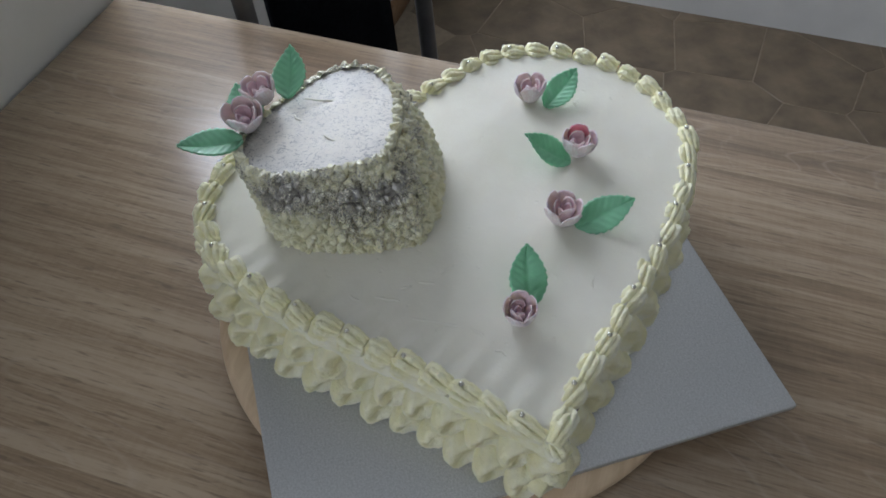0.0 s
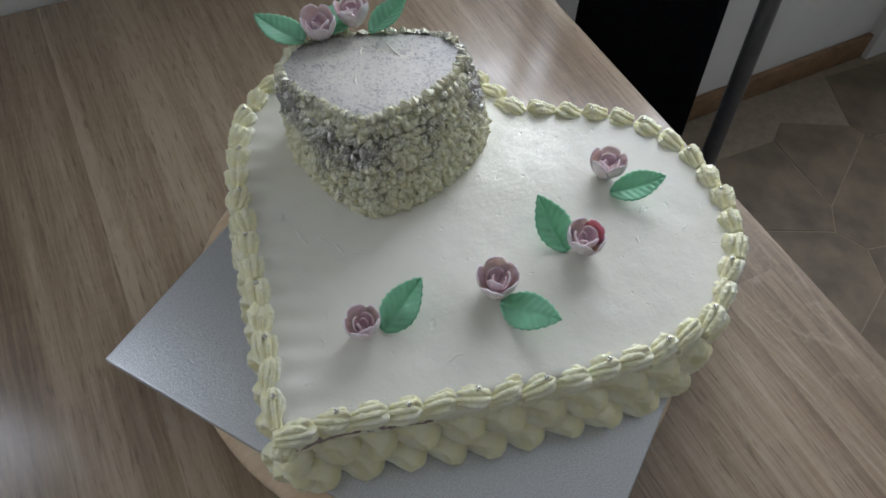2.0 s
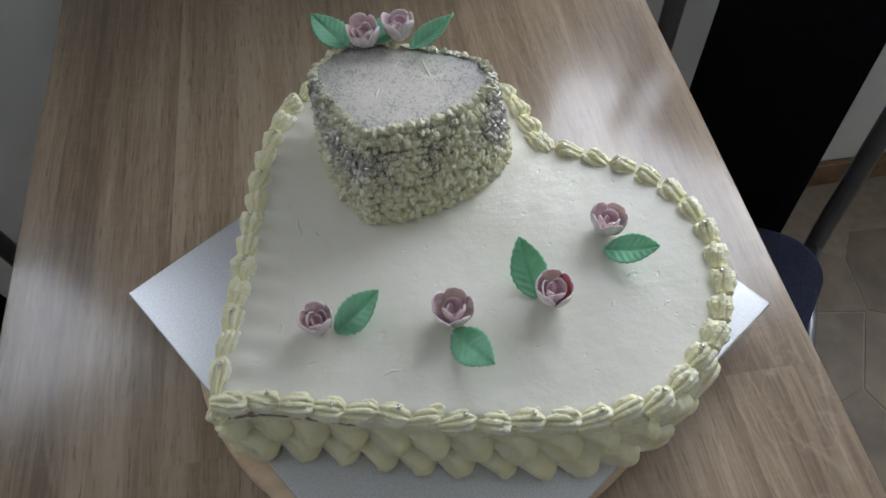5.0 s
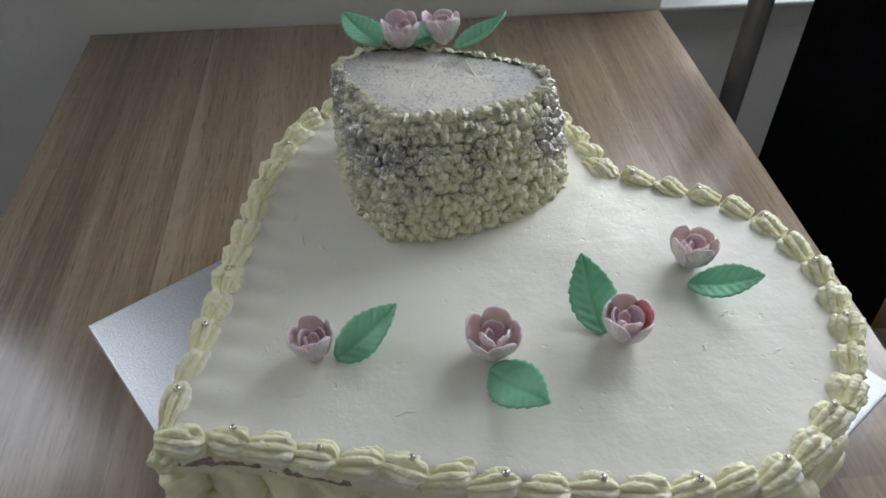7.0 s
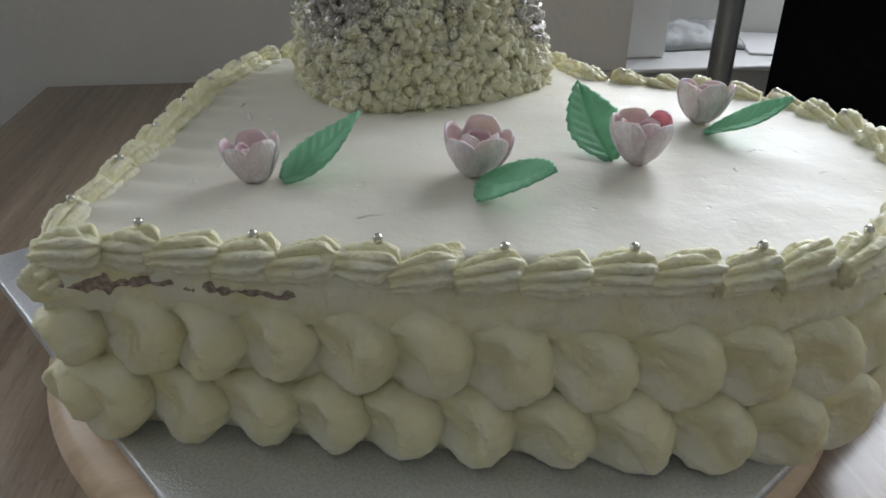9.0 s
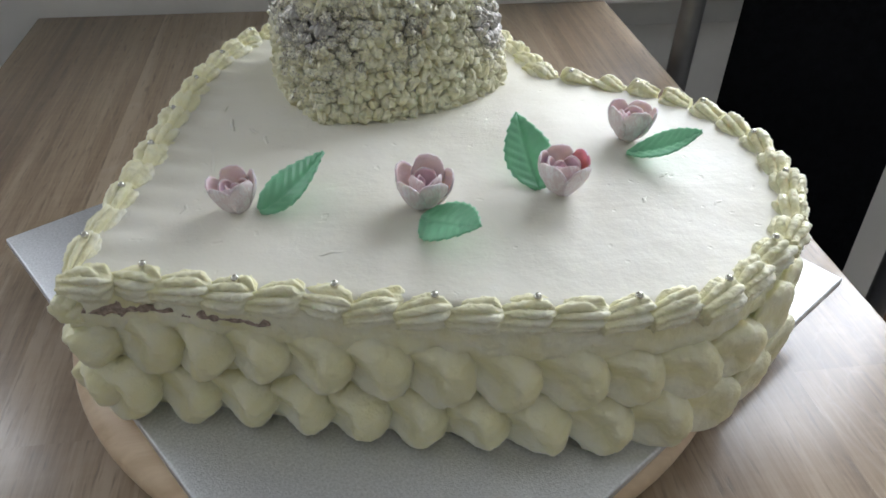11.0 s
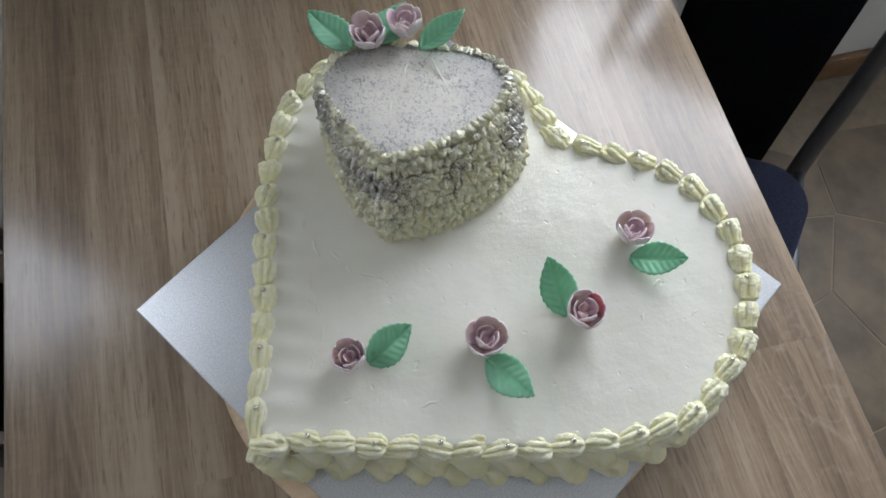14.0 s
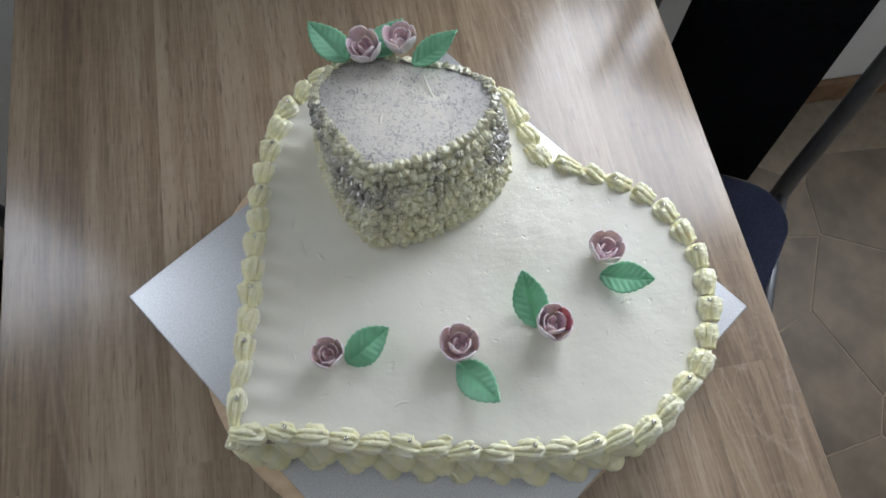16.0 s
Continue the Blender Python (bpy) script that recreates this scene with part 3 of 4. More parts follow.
# shells of the piped upper border
def shell_mesh(seed):
    """A shell of cream from a star nozzle: thick parallel ridges that swell from a tail into a blunt, rounded head."""
    rnd = random.Random(seed)
    bm = bmesh.new()
    turn, twist = rnd.uniform(0, 0.78), rnd.uniform(0.05, 0.55)
    ridges = [(turn + 2 * math.pi * k / 9 + rnd.uniform(-0.10, 0.10), rnd.uniform(0.0062, 0.0128), rnd.uniform(0.0022, 0.0028)) for k in range(9)]
    nu, nv = 30, 90
    rows = []
    for i in range(nu):
        x = -0.0170 + 0.0298 * i / (nu - 1)
        discs = []
        for a0, end, fat in ridges:
            s = (x + 0.0175) / (end + 0.0175)
            if s > 1:
                continue
            rise = min(1.0, s / 0.62)
            swell = 0.68 + 0.32 * rise * rise * (3 - 2 * rise)
            cap = max(0.0, 1 - max(0.0, (s - 0.80) / 0.20) ** 2.4) ** 0.5
            away, a1 = 0.0079 * swell * (0.55 + 0.45 * cap), a0 + twist * s
            discs.append((away * math.cos(a1) * 0.96, away * math.sin(a1) * 1.12, fat * swell * (0.25 + 0.75 * cap)))
        row = []
        core = 0.0058 * min(1.0, max(0.0, (0.0126 - x) / 0.005)) ** 0.5 + 0.0005
        for k in range(nv):
            a = 2 * math.pi * k / nv
            c, d = math.cos(a), math.sin(a)
            far = core
            for y, z, r in discs:
                along, off = y * c + z * d, y * d - z * c
                if abs(off) < r:
                    far = max(far, along + (r * r - off * off) ** 0.5)
            q = Vector((x * 330 + seed * 9, far * c * 330, far * d * 330))
            far *= 1 + 0.07 * noise.noise(q * 0.5) + 0.08 * noise.noise(q * 1.4) + 0.05 * noise.noise(q * 3.3) + 0.03 * noise.noise(q * 7.0)
            row.append(Vector((x + 0.0016 * noise.noise(q * 0.7), far * c, far * d)))
        rows.append(row)
    g = sheet(bm, rows, closed=True)
    bm.faces.new(g[0]), bm.faces.new(g[-1])
    bmesh.ops.recalc_face_normals(bm, faces=bm.faces)
    return finish(bm, ICING)


SHELLS = [shell_mesh(k) for k in range(16)]
bm = bmesh.new()
bmesh.ops.create_icosphere(bm, subdivisions=2, radius=0.0021)
BEAD_MESH = finish(bm, BEAD)
BEADS_EAST, BEADS_WEST = (1, 3, 5, 7, 9, 11, 13, 15, 18, 20, 22, 24, 26), (1, 3, 5, 7, 9, 11, 13, 15, 17)
rnd = random.Random(4)
for east in (True, False):
    start, step = (0.0125, 0.0237) if east else (0.0040, 0.0222)
    reach = BIG.right if east else BIG.length - BIG.right
    count = round((reach - start) / step)
    step = (reach - start) / count
    for k in range(0 if east else 1, count + 1):
        way = start + step * k
        p, side, away = BIG.from_tip(way, east, rnd.uniform(-0.0012, 0.0008))
        z = 0.8995 + 0.010 * (p.x - 0.30)
        # the shells grow smaller round the lobes
        small_end = float(np.interp(way, (0.30, 0.42), (1.0, 0.92))) if east else float(np.interp(way, (0.10, 0.25), (0.92, 0.88)))
        # rounder there, with a shorter tail
        round_end = float(np.interp(way, (0.30, 0.40), (0.0, 1.0)) if east else np.interp(way, (0.03, 0.12), (0.0, 1.0)))
        z += 0.0012 * round_end
        m = Matrix.Translation((p.x, p.y, z)) @ Matrix(((away.x, -away.y, 0), (away.y, away.x, 0), (0, 0, 1))).to_4x4()
        m = m @ pose(0, 0, 0, rnd.uniform(-14, 14), rnd.uniform(-15, -5) * (1 - 0.6 * round_end), rnd.uniform(-14, 14)) @ Matrix.Diagonal((rnd.uniform(0.93, 1.06) * (1.0 - 0.23 * round_end), small_end * (0.88 + 0.26 * round_end) * rnd.uniform(0.94, 1.08), (0.5 + 0.5 * small_end) * rnd.uniform(0.74, 0.86) * (1 + 0.24 * round_end), 1))
        shell = part("shell", SHELLS[rnd.randrange(16)], ICING, cake, m=m)
        if k in (BEADS_EAST if east else BEADS_WEST):
            inward = rnd.uniform(0.0, 0.003)
            b = Matrix.Translation((p.x - side.x * inward + away.x * 0.002, p.y - side.y * inward + away.y * 0.002, z + 0.0102 * (0.5 + 0.5 * small_end)))
            bead = new("bead", BEAD_MESH)
            bead["label"] = "silver sugar bead"
            bead.parent, bead.matrix_parent_inverse, bead.matrix_basis = shell, m.inverted(), b


# round dabs of cream drawn out with a spoon towards the tip, in two overlapping rows
def dab_mesh(seed):
    rnd = random.Random(100 + seed)
    bm = bmesh.new()
    rows = []
    n, rings = 60, 23
    slant, deep, mid = rnd.uniform(-0.5, 0.5), rnd.uniform(0.0036, 0.0068), rnd.uniform(-0.006, 0.001)
    for i in range(rings):
        f = i / (rings - 1)
        row = []
        for k in range(n):
            a = 2 * math.pi * k / n
            c, d = math.cos(a), math.sin(a)
            tail = 1 + 0.35 * max(0.0, -c) ** 2
            wav = 1 + 0.10 * noise.noise(Vector((c * 1.6, d * 1.6, seed * 3.0))) + 0.07 * noise.noise(Vector((c * 4, d * 4, seed * 3.0))) + 0.045 * noise.noise(Vector((c * 14, d * 14, seed * 3.0)))
            x, z = f * 0.0170 * c * tail * wav, f * 0.0170 * d * wav * (1 - 0.12 * max(0.0, -c))
            rise = min(1.0, max(0.0, (x + 0.022) / 0.032))
            h = 0.0022 + 0.0088 * rise * rise * (3 - 2 * rise)
            # the spoon's hollow, ragged towards the head
            edge = mid + 0.004 + 0.0030 * noise.noise(Vector((z * 130, seed * 4.0, 1.0))) + slant * z * 0.5
            hollow = 1 / (1 + math.exp((x - edge) / 0.0011))
            h -= deep * hollow * math.exp(-(z / 0.0105) ** 2) * math.exp(-((x - mid) / 0.013) ** 2)
            h *= max(0.0, 1 - f ** 5) ** 0.5
            line = noise.noise(Vector((x * 60, z * 260 + slant * x * 120, seed * 5.0)))
            h += (0.0007 * line + 0.0011 * noise.noise(Vector((x * 95, z * 95, seed * 2.0))) + 0.0010 * noise.noise(Vector((x * 210, z * 210, seed))) + 0.0004 * noise.noise(Vector((x * 600, z * 800, seed)))) * (1 - f ** 6)
            row.append(Vector((x, h - 0.002, z)))
        rows.append(row)
    rows.append([Vector((p.x * 0.94, -0.014, p.z * 0.94)) for p in rows[-1]])
    g = sheet(bm, rows, closed=True)
    bm.faces.new(g[-1])
    bmesh.ops.remove_doubles(bm, verts=bm.verts, dist=1e-7)
    bmesh.ops.recalc_face_normals(bm, faces=bm.faces)
    return finish(bm, ICING)


DABS = [dab_mesh(k) for k in range(14)]


def dab(p, side, away, z, size, depth, lean=0.0, swing=0.0, roll=0.0):
    m = Matrix.Translation((p.x, p.y, z)) @ Matrix(((away.x, side.x, 0), (away.y, side.y, 0), (0, 0, 1))).to_4x4()
    m = m @ pose(0, 0, 0, lean, roll, swing) @ Matrix.Diagonal((size * 1.06, depth, size, 1))
    part("cream_dab", DABS[rnd.randrange(14)], ICING, cake, m=m)


for east in (True, False):
    reach = BIG.right if east else BIG.length - BIG.right
    for row, (z, out) in enumerate(((0.8296, 0.0056), (0.8620, 0.0024))):
        count = round(reach / (0.0305 if east else 0.0250))
        for k in range(count):
            way = (k + 0.45 + 0.45 * row + rnd.uniform(-0.10, 0.10)) * reach / count
            p, side, away = BIG.from_tip(min(way, reach - 0.004), east, out + rnd.uniform(-0.0008, 0.0008))
            if east:
                p = p + side * float(np.interp(way, (0.05, 0.25, 0.33, 0.39, 0.46, 0.58), (0.0, 0.001, 0.004, 0.009, 0.007, 0.0)))
            # smeared nearly flat round the eastern lobe
            flat = float(np.interp(way, (0.28, 0.36, 0.52, 0.60), (1.0, 0.42, 0.42, 0.9))) if east else 1.0
            dab(p, side, away, z + rnd.uniform(-0.0015, 0.0015), rnd.uniform(1.02, 1.18) * (1.0 + 0.22 * (1 - flat) if east else 0.86), rnd.uniform(0.98, 1.28) * flat * (1.0 if east else 1.25), rnd.uniform(-6, 2), rnd.uniform(9, 15) * flat, rnd.uniform(-22, 22))
# dabs and a shell heaped over the tip
front = -BIG.axis
across = Vector((-front.y, front.x, 0))
for z, out, size in ((0.8320, 0.0000, 0.86), (0.8600, 0.0010, 0.84)):
    p = BIG.line[0] + front * out
    dab(p, front, across, z, size, 0.95, -2, 0, rnd.uniform(-60, 60))
p = BIG.line[0] + front * 0.001
part("shell", SHELLS[3], ICING, cake, m=Matrix.Translation((p.x, p.y, 0.8850)) @ Matrix(((front.x, -front.y, 0), (front.y, front.x, 0), (0, 0, 1))).to_4x4() @ pose(0, 0, 0, 0, 24, 20) @ Matrix.Diagonal((0.62, 0.9, 0.9, 1)))


def cream_band():
    """The rough band of spread cream between the border and the dabs."""
    bm = bmesh.new()
    rows = []
    n = 700
    for i in range(n):
        s = BIG.length * i / n
        row = []
        for j in range(13):
            f = j / 12
            q = Vector((s * 70, f * 2.2, 4.0))
            p, side, ahead = BIG.at(s, 0.0008 + 0.0034 * math.sin(math.pi * (0.12 + 0.80 * f)) + 0.0022 * noise.noise(q) + 0.0015 * noise.noise(q * 2.7) + 0.0008 * noise.noise(q * 6.1))
            row.append(Vector((p.x, p.y, 0.8725 + 0.0235 * f)))
        rows.append(row)
    rows.append(rows[0])
    sheet(bm, rows)
    bmesh.ops.remove_doubles(bm, verts=bm.verts, dist=1e-6)
    bmesh.ops.recalc_face_normals(bm, faces=bm.faces)
    return bm


part("cream_band", cream_band(), ICING, cake, "rough band of spread cream under the border")


# bare strip of dark sponge showing under the border near the tip
def sponge_strip(s0, s1, z, tall):
    bm = bmesh.new()
    rows = []
    for i in range(33):
        f = i / 32
        p, side, ahead = BIG.at(s0 + (s1 - s0) * f, 0.0030)
        q = Vector((s0 * 90 + f * 9 * (s1 - s0) / 0.03, 0, 0))
        h = tall * math.sin(math.pi * f) ** 0.4 * max(0.15, 1 + 1.0 * noise.noise(q * 0.5) + 0.6 * noise.noise(q * 1.7))
        row = []
        for a in np.linspace(-1, 1, 7):
            r = p + side * (0.0024 * (1 - a * a) + 0.0007 * noise.noise(Vector((f * 40, a * 5, s0 * 50))))
            row.append(Vector((r.x, r.y, z + a * h + 0.0022 * noise.noise(q * 0.4 + Vector((0, 3, 0))))))
        rows.append(row)
    sheet(bm, rows)
    bmesh.ops.recalc_face_normals(bm, faces=bm.faces)
    return bm


for s0, s1, z, tall in ((0.001, 0.033, 0.8854, 0.0036), (0.018, 0.052, 0.8866, 0.0020), (0.056, 0.075, 0.8856, 0.0036), (0.070, 0.101, 0.8864, 0.0026)):
    part("bare_sponge", sponge_strip(s0, s1, z, tall), SPONGE, cake, "brown sponge showing through the cream")


def smear(x, y, turn, length, height, owner=None, lie=top_height):
    """A low ridge left by the palette knife."""
    bm = bmesh.new()
    rows = []
    for i in range(13):
        f = i / 12
        w = 0.0011 * math.sin(math.pi * f) ** 0.5 + 0.0001
        bend_y = 0.0016 * noise.noise(Vector((f * 3, x * 90, y * 90)))
        rows.append([Vector((length * (f - 0.5), bend_y + w * math.cos(a), height * math.sin(math.pi * f) ** 0.6 * math.sin(a))) for a in np.linspace(0, math.pi, 7)])
    sheet(bm, rows)
    bmesh.ops.recalc_face_normals(bm, faces=bm.faces)
    m = pose(x, y, lie(x, y) - 0.0002, 0, 0, turn)
    part("icing_ridge", bm, ICING_TOP, owner or cake, m=m)


for x, y, turn, length, height in ((0.268, 0.128, 98, 0.020, 0.0012), (0.262, 0.152, 80, 0.012, 0.0009), (0.282, 0.118, 120, 0.011, 0.0013), (0.290, 0.105, 104, 0.014, 0.0008), (0.261, 0.081, 95, 0.060, 0.0007),
                                   (0.305, 0.095, 150, 0.016, 0.0006), (0.520, 0.040, 35, 0.010, 0.0006), (0.500, 0.016, 60, 0.008, 0.0006), (0.540, 0.010, 20, 0.009, 0.0005), (0.330, -0.010, 10, 0.018, 0.0005), (0.262, 0.062, 70, 0.018, 0.0007), (0.250, 0.040, 80, 0.014, 0.0007)):
    smear(x + 0.005, y + 0.005 + 0.04 * max(0.0, y - 0.05), turn, length, height)

# ---- the small upper heart ----
FOOT = Heart((0.328, 0.1240), 68.0, FOOT_RIGHT, FOOT_LEFT)
SMALL = Heart((0.3355, 0.1530), 68.0, TOP_RIGHT, TOP_LEFT)


def small_height(x, y):
    return 0.9790 - 0.06 * (x - 0.34) - 0.134 * (y - 0.15) + noise.noise(Vector((x * 40, y * 40, 3.0))) * 0.0006


small = thing("small_heart_cake", (SMALL.centre.x, SMALL.centre.y, 0.902), "small heart cake covered in tiny silver-dusted cream stars", "cake")
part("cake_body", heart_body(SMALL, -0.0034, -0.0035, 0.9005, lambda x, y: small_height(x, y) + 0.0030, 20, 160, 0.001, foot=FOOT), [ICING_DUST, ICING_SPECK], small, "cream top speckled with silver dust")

for x, y, turn, length in ((0.397, 0.2235, 102, 0.046), (0.370, 0.2385, 54, 0.015), (0.352, 0.203, 75, 0.018)):
    smear(x, y, turn, length, 0.0008, small, lambda a, b: small_height(a, b) + 0.0030)


def star_mesh(seed):
    """A tiny tuft of piped cream: uneven ridges drawn up into a hooked point."""
    rnd = random.Random(300 + seed)
    bm = bmesh.new()
    hook, way = rnd.uniform(0.0010, 0.0032), rnd.uniform(0, 2 * math.pi)
    bx, by = hook * math.cos(way), hook * math.sin(way)
    spin, tall = rnd.uniform(-1.2, 1.2), rnd.uniform(0.0036, 0.0054)
    folds = rnd.choice((4, 5, 5, 6))
    sides = 26
    rows = []
    for f, r in ((0.0, 1.14), (0.18, 1.07), (0.38, 0.90), (0.58, 0.68), (0.76, 0.49), (0.90, 0.32), (0.98, 0.16)):
        row = []
        for k in range(sides):
            a = 2 * math.pi * k / sides
            ridge = abs(math.cos(0.5 * folds * (a + spin * f)))
            q = r * 0.0040 * (0.78 + 0.30 * ridge)
            q *= 1 + 0.20 * noise.noise(Vector((math.cos(a) * 2.0, math.sin(a) * 2.0, f * 4 + seed * 3.0)))
            row.append(Vector((q * math.cos(a) + bx * f * f, q * math.sin(a) + by * f * f, tall * (f - 0.18 * f ** 4 * hook / 0.0034) + 0.0008 * noise.noise(Vector((math.cos(a) * 3, math.sin(a) * 3, f * 5 + seed))))))
        rows.append(row)
    g = sheet(bm, rows, closed=True)
    tip = bm.verts.new((bx * 1.12, by * 1.12, tall * (1 - 0.18 * hook / 0.0034)))
    for k in range(sides):
        bm.faces.new((g[-1][k], g[-1][(k + 1) % sides], tip))
    return bm


STARS = [finish(star_mesh(k), ICING_DUST) for k in range(24)]
rnd = random.Random(11)
near, far = [], []
ROWS_UP = 13
LEVELS = [FOOT.towards(SMALL, (j / ROWS_UP) ** 1.4) for j in range(ROWS_UP + 1)]
for j in range(ROWS_UP + 1):
    n = 80 + rnd.randrange(5)
    phase = rnd.random()
    for k in range(n):
        f = j / ROWS_UP
        s = (k + phase + rnd.uniform(-0.38, 0.38)) * LEVELS[j].length / n
        p, side, ahead = LEVELS[j].at(s, -0.0040 - (0.0022 if j == ROWS_UP else 0.0))
        z = 0.9045 + (small_height(p.x, p.y) + 0.0012 - 0.9045) * f + rnd.uniform(-0.0026, 0.0026) * (1.0 if j < ROWS_UP else 0.4)
        up = 0.25 if j < ROWS_UP else 0.9
        way = (side + Vector((0, 0, up + rnd.uniform(-0.35, 0.35))) + ahead * rnd.uniform(-0.35, 0.35)).normalized()
        grow = rnd.uniform(1.02, 1.25) if j == ROWS_UP else rnd.uniform(0.80, 1.12)
        m = Matrix.Translation((p.x, p.y, z)) @ Matrix.Scale(grow, 4) @ way.to_track_quat("Z", "Y").to_matrix().to_4x4() @ pose(0, 0, 0, 0, 0, rnd.uniform(0, 360)) @ Matrix.Diagonal((rnd.uniform(0.85, 1.25), rnd.uniform(0.70, 1.0), rnd.uniform(0.75, 1.3), 1))
        (near if (j == ROWS_UP or p.y < 0.21) else far).append(m)
spare = near[300:]
for m in near[:300]:
    part("cream_star", STARS[rnd.randrange(24)], ICING_DUST, small, m=m)
verts, faces = [], []
moulds = []
for k in range(24):
    b = star_mesh(k)
    b.verts.index_update()
    moulds.append(([v.co.copy() for v in b.verts], [[v.index for v in f.verts] for f in b.faces]))
    b.free()
for m in far + spare:
    vs, fs = moulds[rnd.randrange(24)]
    o = len(verts)
    verts += [tuple(m @ v) for v in vs]
    faces += [[i + o for i in f] for f in fs]
me = bpy.data.meshes.new("stars")
me.from_pydata(verts, [], faces)
me.materials.append(ICING_DUST)
for f in me.polygons:
    f.use_smooth = True
tagged(part("cream_star_cover", me, ICING_DUST, small, "tiny piped cream stars dusted silver"), kind="stuff")


# ---- sugar roses and leaves ----
def petal(width, height, r0, r1, lip, seed, slots=(0, 1)):
    bm = bmesh.new()
    rows = []
    for i in range(9):
        v = i / 8
        row = []
        for k in range(11):
            u = -1 + 2 * k / 10
            vv = v * (1 - 0.32 * abs(u) ** 3.2)
            r = r0 + (r1 - r0) * math.sin(min(1.0, vv * 1.15) * math.pi / 2) ** 0.8 - lip * max(0.0, vv - 0.75)
            a = radians(width) * u * (0.55 + 0.45 * math.sin(math.pi * min(1.0, 0.15 + 0.6 * v)))
            d = 0.0007 * noise.noise(Vector((u * 2, v * 2, seed * 3.1))) + 0.0003 * noise.noise(Vector((u * 6, v * 6, seed * 3.1)))
            row.append(Vector(((r + d) * math.cos(a), (r + d) * math.sin(a), height * vv + (0.0010 * noise.noise(Vector((u * 2.3, 5, seed))) + 0.0007 * noise.noise(Vector((u * 7.0, 5, seed)))) * v)))
        rows.append(row)
    shell_sheet(bm, rows, 0.0010, slots)
    bmesh.ops.recalc_face_normals(bm, faces=bm.faces)
    return bm


def paint_petal(bm, within=None):
    """Pink within, pale outside."""
    for f in bm.faces:
        c = f.calc_center_median()
        f.material_index = 0 if f.normal.dot(Vector((c.x, c.y, 0))) < 0 and f.normal.z < 0.8 else 1
    return finish(bm, [within or PINK, PALE_PINK])


OUTER = [paint_petal(petal(47, 0.0200 + 0.0014 * (k % 3), 0.0048, 0.0138, 0.002, k)) for k in range(4)]
BRIGHT = paint_petal(petal(47, 0.0208, 0.0048, 0.0138, 0.002, 9), HOT_PINK)
INNER = [paint_petal(petal(60, 0.0160 + 0.001 * k, 0.0030, 0.0086, 0.003, 20 + k)) for k in range(3)] + [paint_petal(petal(72, 0.0140 + 0.001 * k, 0.0018, 0.0044, 0.004, 40 + k)) for k in range(3)]


def sugar_rose(place, lean=(0, 0), turn=0.0, size=1.0, seed=0, bright=False):
    rnd = random.Random(500 + seed)
    rose = thing("sugar_rose", place, "pink sugar paste rose with paler outer petals, resting on the icing", "sugar flower", "sugar roses on the cake")
    rose.matrix_basis = pose(*place, lean[0], lean[1], turn) @ Matrix.Scale(size, 4)
    base = lathe([(0.0026, -0.0018), (0.0036, 0.0), (0.0052, 0.0012), (0.0058, 0.0030), (0.004, 0.0045)], 20)
    hung = [("base", finish(base, PALE_PINK), Matrix())]
    for k in range(5):
        pick = rnd.randrange(4)
        hung.append(("outer_petal", BRIGHT if bright and k == 0 else OUTER[pick], pose(0, 0, 0.0008 + 0.0004 * (k % 2), 0, rnd.uniform(-3, 7), 72 * k + rnd.uniform(-7, 7))))
    for k in range(3):
        if k < 2:
            hung.append(("inner_petal", INNER[3 + k], pose(0, 0, 0.0030, 0, rnd.uniform(-4, 8), 160 * k + rnd.uniform(0, 90))))
        hung.append(("inner_petal", INNER[k], pose(0, 0, 0.0025, 0, rnd.uniform(-4, 6), 120 * k + 20 + rnd.uniform(-12, 12))))
    for name, me, m in hung:
        ob = new(name, me)
        ob.parent, ob.matrix_basis = rose, m
    return rose


def leaf_mesh(seed, fold, curl, cup):
    bm = bmesh.new()
    rows = []
    n, w = 45, 8
    for i in range(n):
        s = i / (n - 1)
        half = 0.0138 * max(0.02, math.sin(math.pi * (0.03 + 0.965 * s) ** 0.86)) ** 0.85
        tooth = 0.0007 * (1 - (i % 5) / 2.5) if 2 < i < n - 3 else 0.0
        row = []
        for k in range(-w, w + 1):
            v = k / w
            y = v * (half + (tooth if abs(k) == w else tooth * 0.3 * abs(v)))
            x = 0.046 * s
            vein = 0.0011 * abs(math.cos(math.pi * (x - abs(y) * 0.75) / 0.0058)) ** 7 * min(1.0, abs(v) * 4) * (1 - abs(v) ** 6)
            z = fold * abs(y) ** 1.15 * 1.6 + curl * (s - 0.15) ** 2 * 0.046 - 0.0010 * math.exp(-(v * 7) ** 2) + vein - cup * 0.004 * math.sin(math.pi * s) + 0.0010 * math.sin(5 * s + seed) * v
            row.append(Vector((x, y, z)))
        rows.append(row)
    shell_sheet(bm, rows, 0.0010)
    bmesh.ops.recalc_face_normals(bm, faces=bm.faces)
    return finish(bm, GREEN)


def sugar_leaf(base, tip, roll=0.0, fold=0.25, curl=0.1, cup=0.5, seed=0, label="green veined sugar paste leaf lying on the icing"):
    a, b = Vector(base), Vector(tip)
    x = (b - a).normalized()
    y = Vector((0, 0, 1)).cross(x).normalized()
    z = x.cross(y)
    m = Matrix.Translation(a) @ Matrix((x, y, z)).transposed().to_4x4() @ pose(0, 0, 0, roll) @ Matrix.Diagonal(((b - a).length / 0.046, 1, 1, 1))
    ob = tagged(new("sugar_leaf", leaf_mesh(seed, fold, curl, cup)), label, "sugar leaf", "sugar leaves on the cake")
    ob.matrix_basis = m
    return ob


def on_top(x, y, lift=0.0):
    return (x, y, top_height(x, y) - 0.0004 + lift)


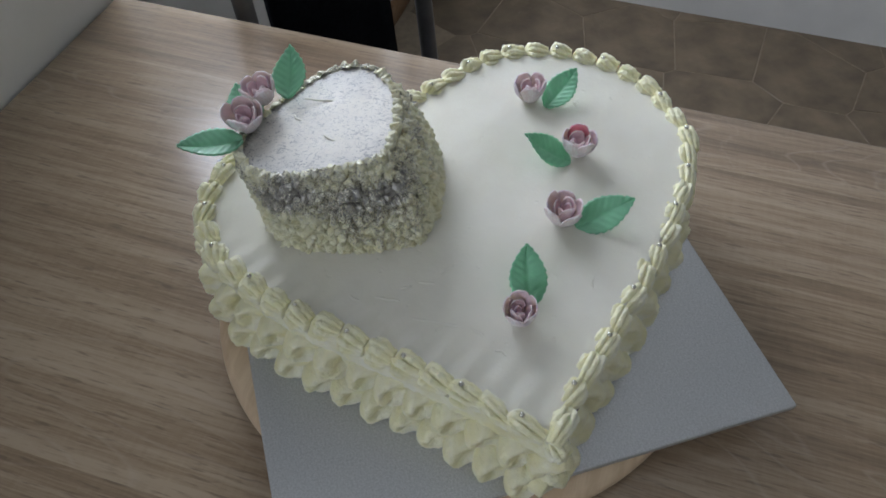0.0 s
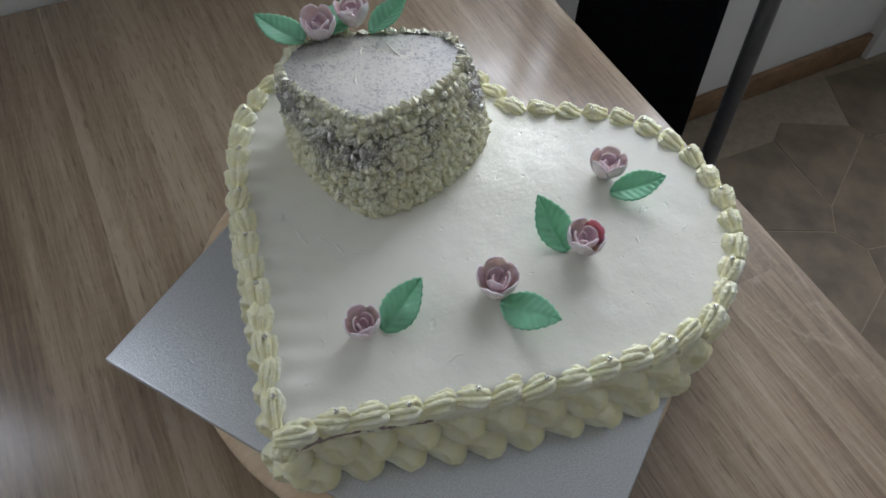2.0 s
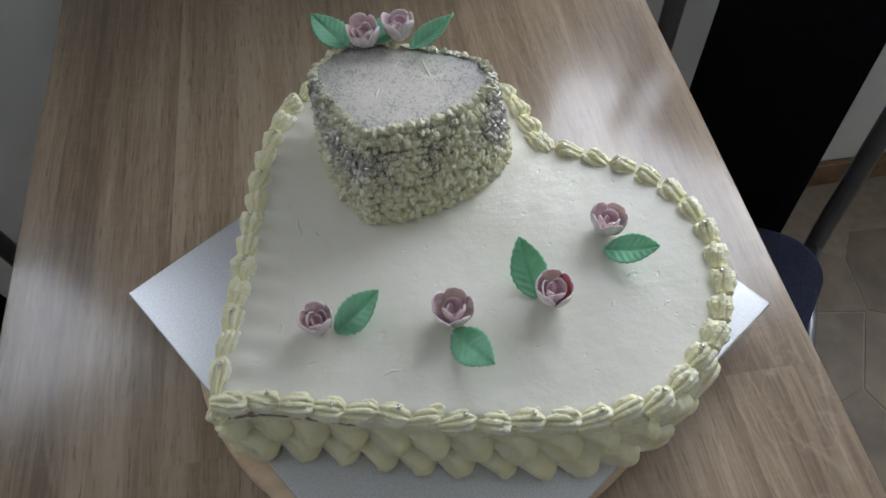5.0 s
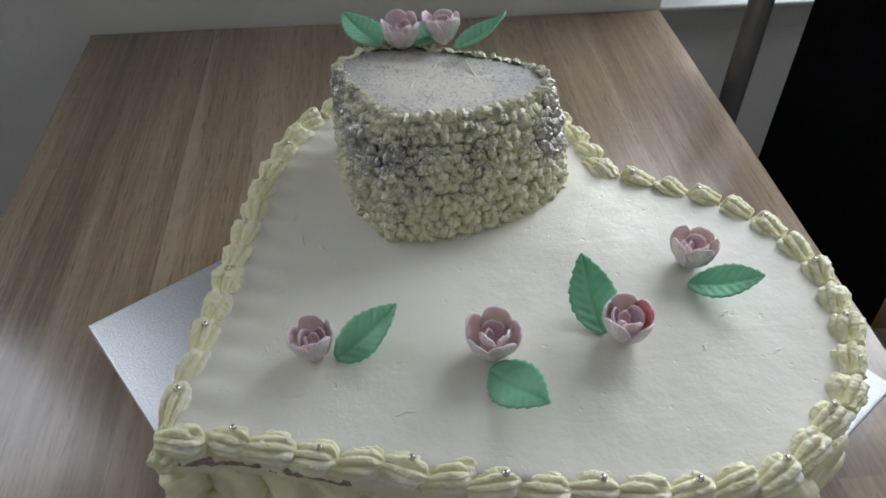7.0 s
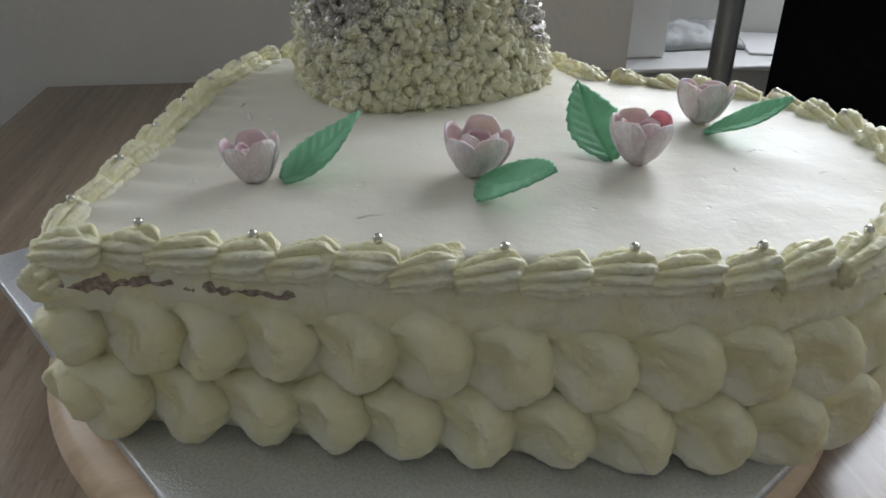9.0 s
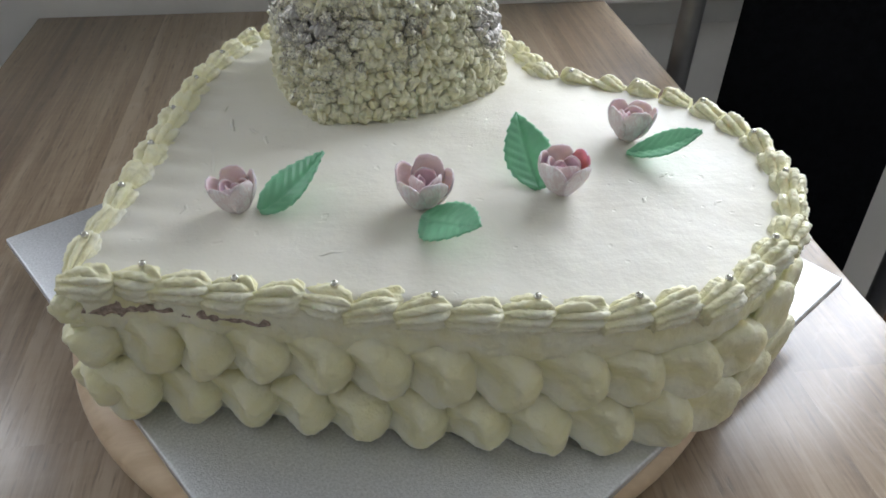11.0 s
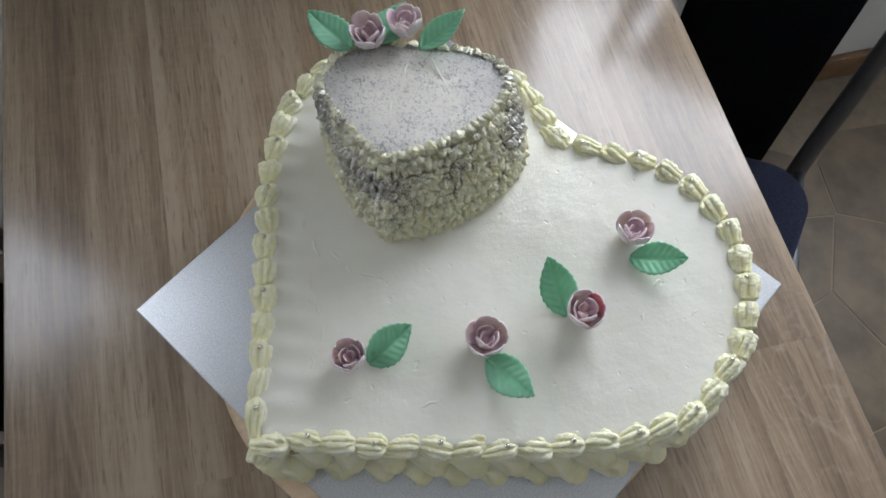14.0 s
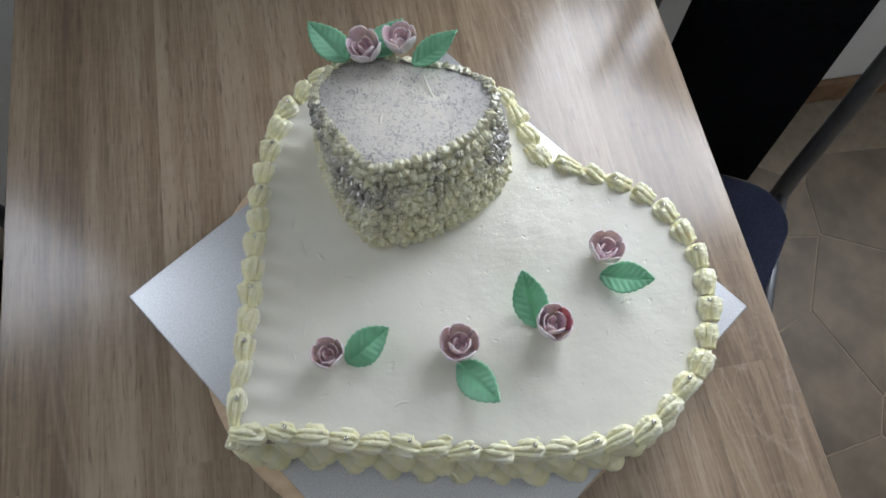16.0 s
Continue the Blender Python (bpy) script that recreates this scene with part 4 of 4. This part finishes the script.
sugar_rose(on_top(0.2845, 0.0385), (-4, -6), 20, 0.88, 1)
sugar_rose(on_top(0.3825, 0.0290), (4, 0), 75, 1.02, 2)
sugar_rose(on_top(0.4600, 0.0315, 0.0015), (0, -2), 10, 1.03, 3, True)
sugar_rose(on_top(0.5170, 0.0865, 0.0010), (2, 0), 48, 1.0, 4)
sugar_leaf((0.2960, 0.0340, 0.9062), (0.333, 0.048, 0.9300), 2, seed=1)
sugar_leaf((0.3805, 0.0165, 0.9070), (0.403, -0.0215, 0.9300), 26, 0.14, -0.05, seed=2)
sugar_leaf((0.4490, 0.0350, 0.9085), (0.442, 0.0760, 0.9330), -8, seed=3)
sugar_leaf((0.5115, 0.0690, 0.9080), (0.547, 0.0505, 0.9275), 3, seed=4)

BACK = "green sugar paste leaf on the upper cake's back edge"
sugar_rose((0.3510, 0.2720, 0.9670), (-6, -10), 30, 0.98, 5)
sugar_rose((0.3800, 0.2725, 0.9690), (-4, 8), 80, 0.95, 6)
sugar_leaf((0.334, 0.268, 0.971), (0.3065, 0.3050, 0.9760), -6, 0.3, seed=5, label=BACK)
sugar_leaf((0.386, 0.2545, 0.972), (0.4260, 0.2670, 0.9890), -16, 0.3, seed=6, label=BACK)
sugar_leaf((0.354, 0.270, 0.970), (0.384, 0.298, 0.974), 0, 0.2, seed=7, label="green sugar paste leaf behind the roses of the upper cake")


# ---- chairs ----
def chair(place, turn, label):
    """A steel tube chair; its front points along +x, the back posts stand at x = 0 and lean back above the seat."""
    c = thing("dining_chair", place, label, "chair", "chairs at the table")
    c.matrix_basis = pose(*place, 0, 0, turn)
    hung = []
    for y in (-0.158, 0.158):
        line = bend([(0.03, y, 0.012), (0.030, y, 0.25), (0.014, y, 0.38), (0.0, y, 0.445), (-0.012, y, 0.53), (-0.042, y, 0.75), (-0.070, y, 0.96)], 6)
        hung.append(("back_post", finish(tube(line, 0.0145), TUBE), ""))
        line = bend([(0.40, y * 1.1, 0.012), (0.39, y * 1.1, 0.24), (0.37, y * 1.1, 0.415)], 5)
        hung.append(("leg", finish(tube(line, 0.0125), TUBE), ""))
        hung.append(("side_rail", finish(tube([(0.0, y, 0.405), (0.19, y * 1.05, 0.405), (0.375, y * 1.1, 0.405)], 0.010), TUBE), ""))
    hung.append(("cross_bar", finish(tube([(-0.064, -0.158, 0.915), (-0.064, 0.0, 0.915), (-0.064, 0.158, 0.915)], 0.010), TUBE), ""))
    bm = bmesh.new()
    rows = []
    for f in np.linspace(0, 1, 13):
        z = 0.36 + 0.61 * f
        rows.append([Vector((-0.038 - 0.136 * (z - 0.445) - 0.004 * (y / 0.11) ** 2, y, z)) for y in np.linspace(-0.102, 0.112, 9)])
    shell_sheet(bm, rows, 0.022)
    bmesh.ops.recalc_face_normals(bm, faces=bm.faces)
    hung.append(("back_cover", finish(bm, BLACK), "black cloth back cover"))
    bm = box(0.045, 0.42, -0.163, 0.163, 0.418, 0.460)
    upright = [e for e in bm.edges if abs(e.verts[0].co.z - e.verts[1].co.z) > 0.02]
    bmesh.ops.bevel(bm, geom=upright, offset=0.07, segments=9, profile=0.5, affect="EDGES")
    rim = [e for e in bm.edges if abs(e.verts[0].co.z - e.verts[1].co.z) < 0.001]
    bmesh.ops.bevel(bm, geom=rim, offset=0.012, segments=3, profile=0.5, affect="EDGES")
    for v in bm.verts:
        v.co.y *= 1 - 1.1 * max(0.0, v.co.x - 0.13)
    hung.append(("seat", finish(bm, BLUE), "dark blue cushioned seat"))
    for name, me, text in hung:
        ob = new(name, me)
        ob.parent = c
        if text:
            ob["label"] = text
    return c


chair((0.884, 0.417, 0), 240, "steel tube chair, black back, blue seat, under the table")
chair((-0.200, 0.310, 0), 0, "steel tube chair with black back cover, pushed under the table")


# ---- on the window sill ----
def crumpled(name, x, y, sx, sy, h, mat, label, category, seed):
    bm = bmesh.new()
    rows = []
    for i in range(17):
        row = []
        for k in range(17):
            u, v = i / 8 - 1, k / 8 - 1
            q = Vector((u * 1.7, v * 1.7, seed))
            edge = max(0.0, 1 - max(abs(u), abs(v)) ** 4)
            row.append(Vector((x + sx * u * (1 + 0.15 * noise.noise(q)), y + sy * v * (1 + 0.15 * noise.noise(q * 1.3)), 0.7755 + h * edge * (0.45 + 0.6 * abs(noise.noise(q * 1.5))))))
        rows.append(row)
    shell_sheet(bm, rows, 0.0016)
    bmesh.ops.recalc_face_normals(bm, faces=bm.faces)
    return solid(name, bm, mat, label, category)


bm = box(0.7245, 0.8005, 0.756, 0.846, 0.7745, 0.985, 0.0015)
solid("cardboard_box", bm, PAINT, "tall plain white box standing on the window sill", "box")
crumpled("plastic_bag", 0.880, 0.855, 0.075, 0.06, 0.045, PLASTIC, "crumpled clear plastic bag lying on the white sill", "bag", 3.0)
bm = box(-0.105, 0.105, -0.075, 0.075, 0, 0.004, 0.001)
papers = solid("folded_paper", bm, PAPER, "folded white paper lying on the window sill", "paper")
papers.matrix_basis = pose(1.06, 0.80, 0.7740, 0, 0, -18)

# ---- the flags of the floor, last ----
for c, poly in flags(-1.93, 2.28, -3.13, 0.71, 0.25, 0.0024, 5):
    part("stone_tile", flag_mesh(poly, c), STONE, floor, flat=True, m=Matrix.Translation((c.x, c.y, 0.0)))
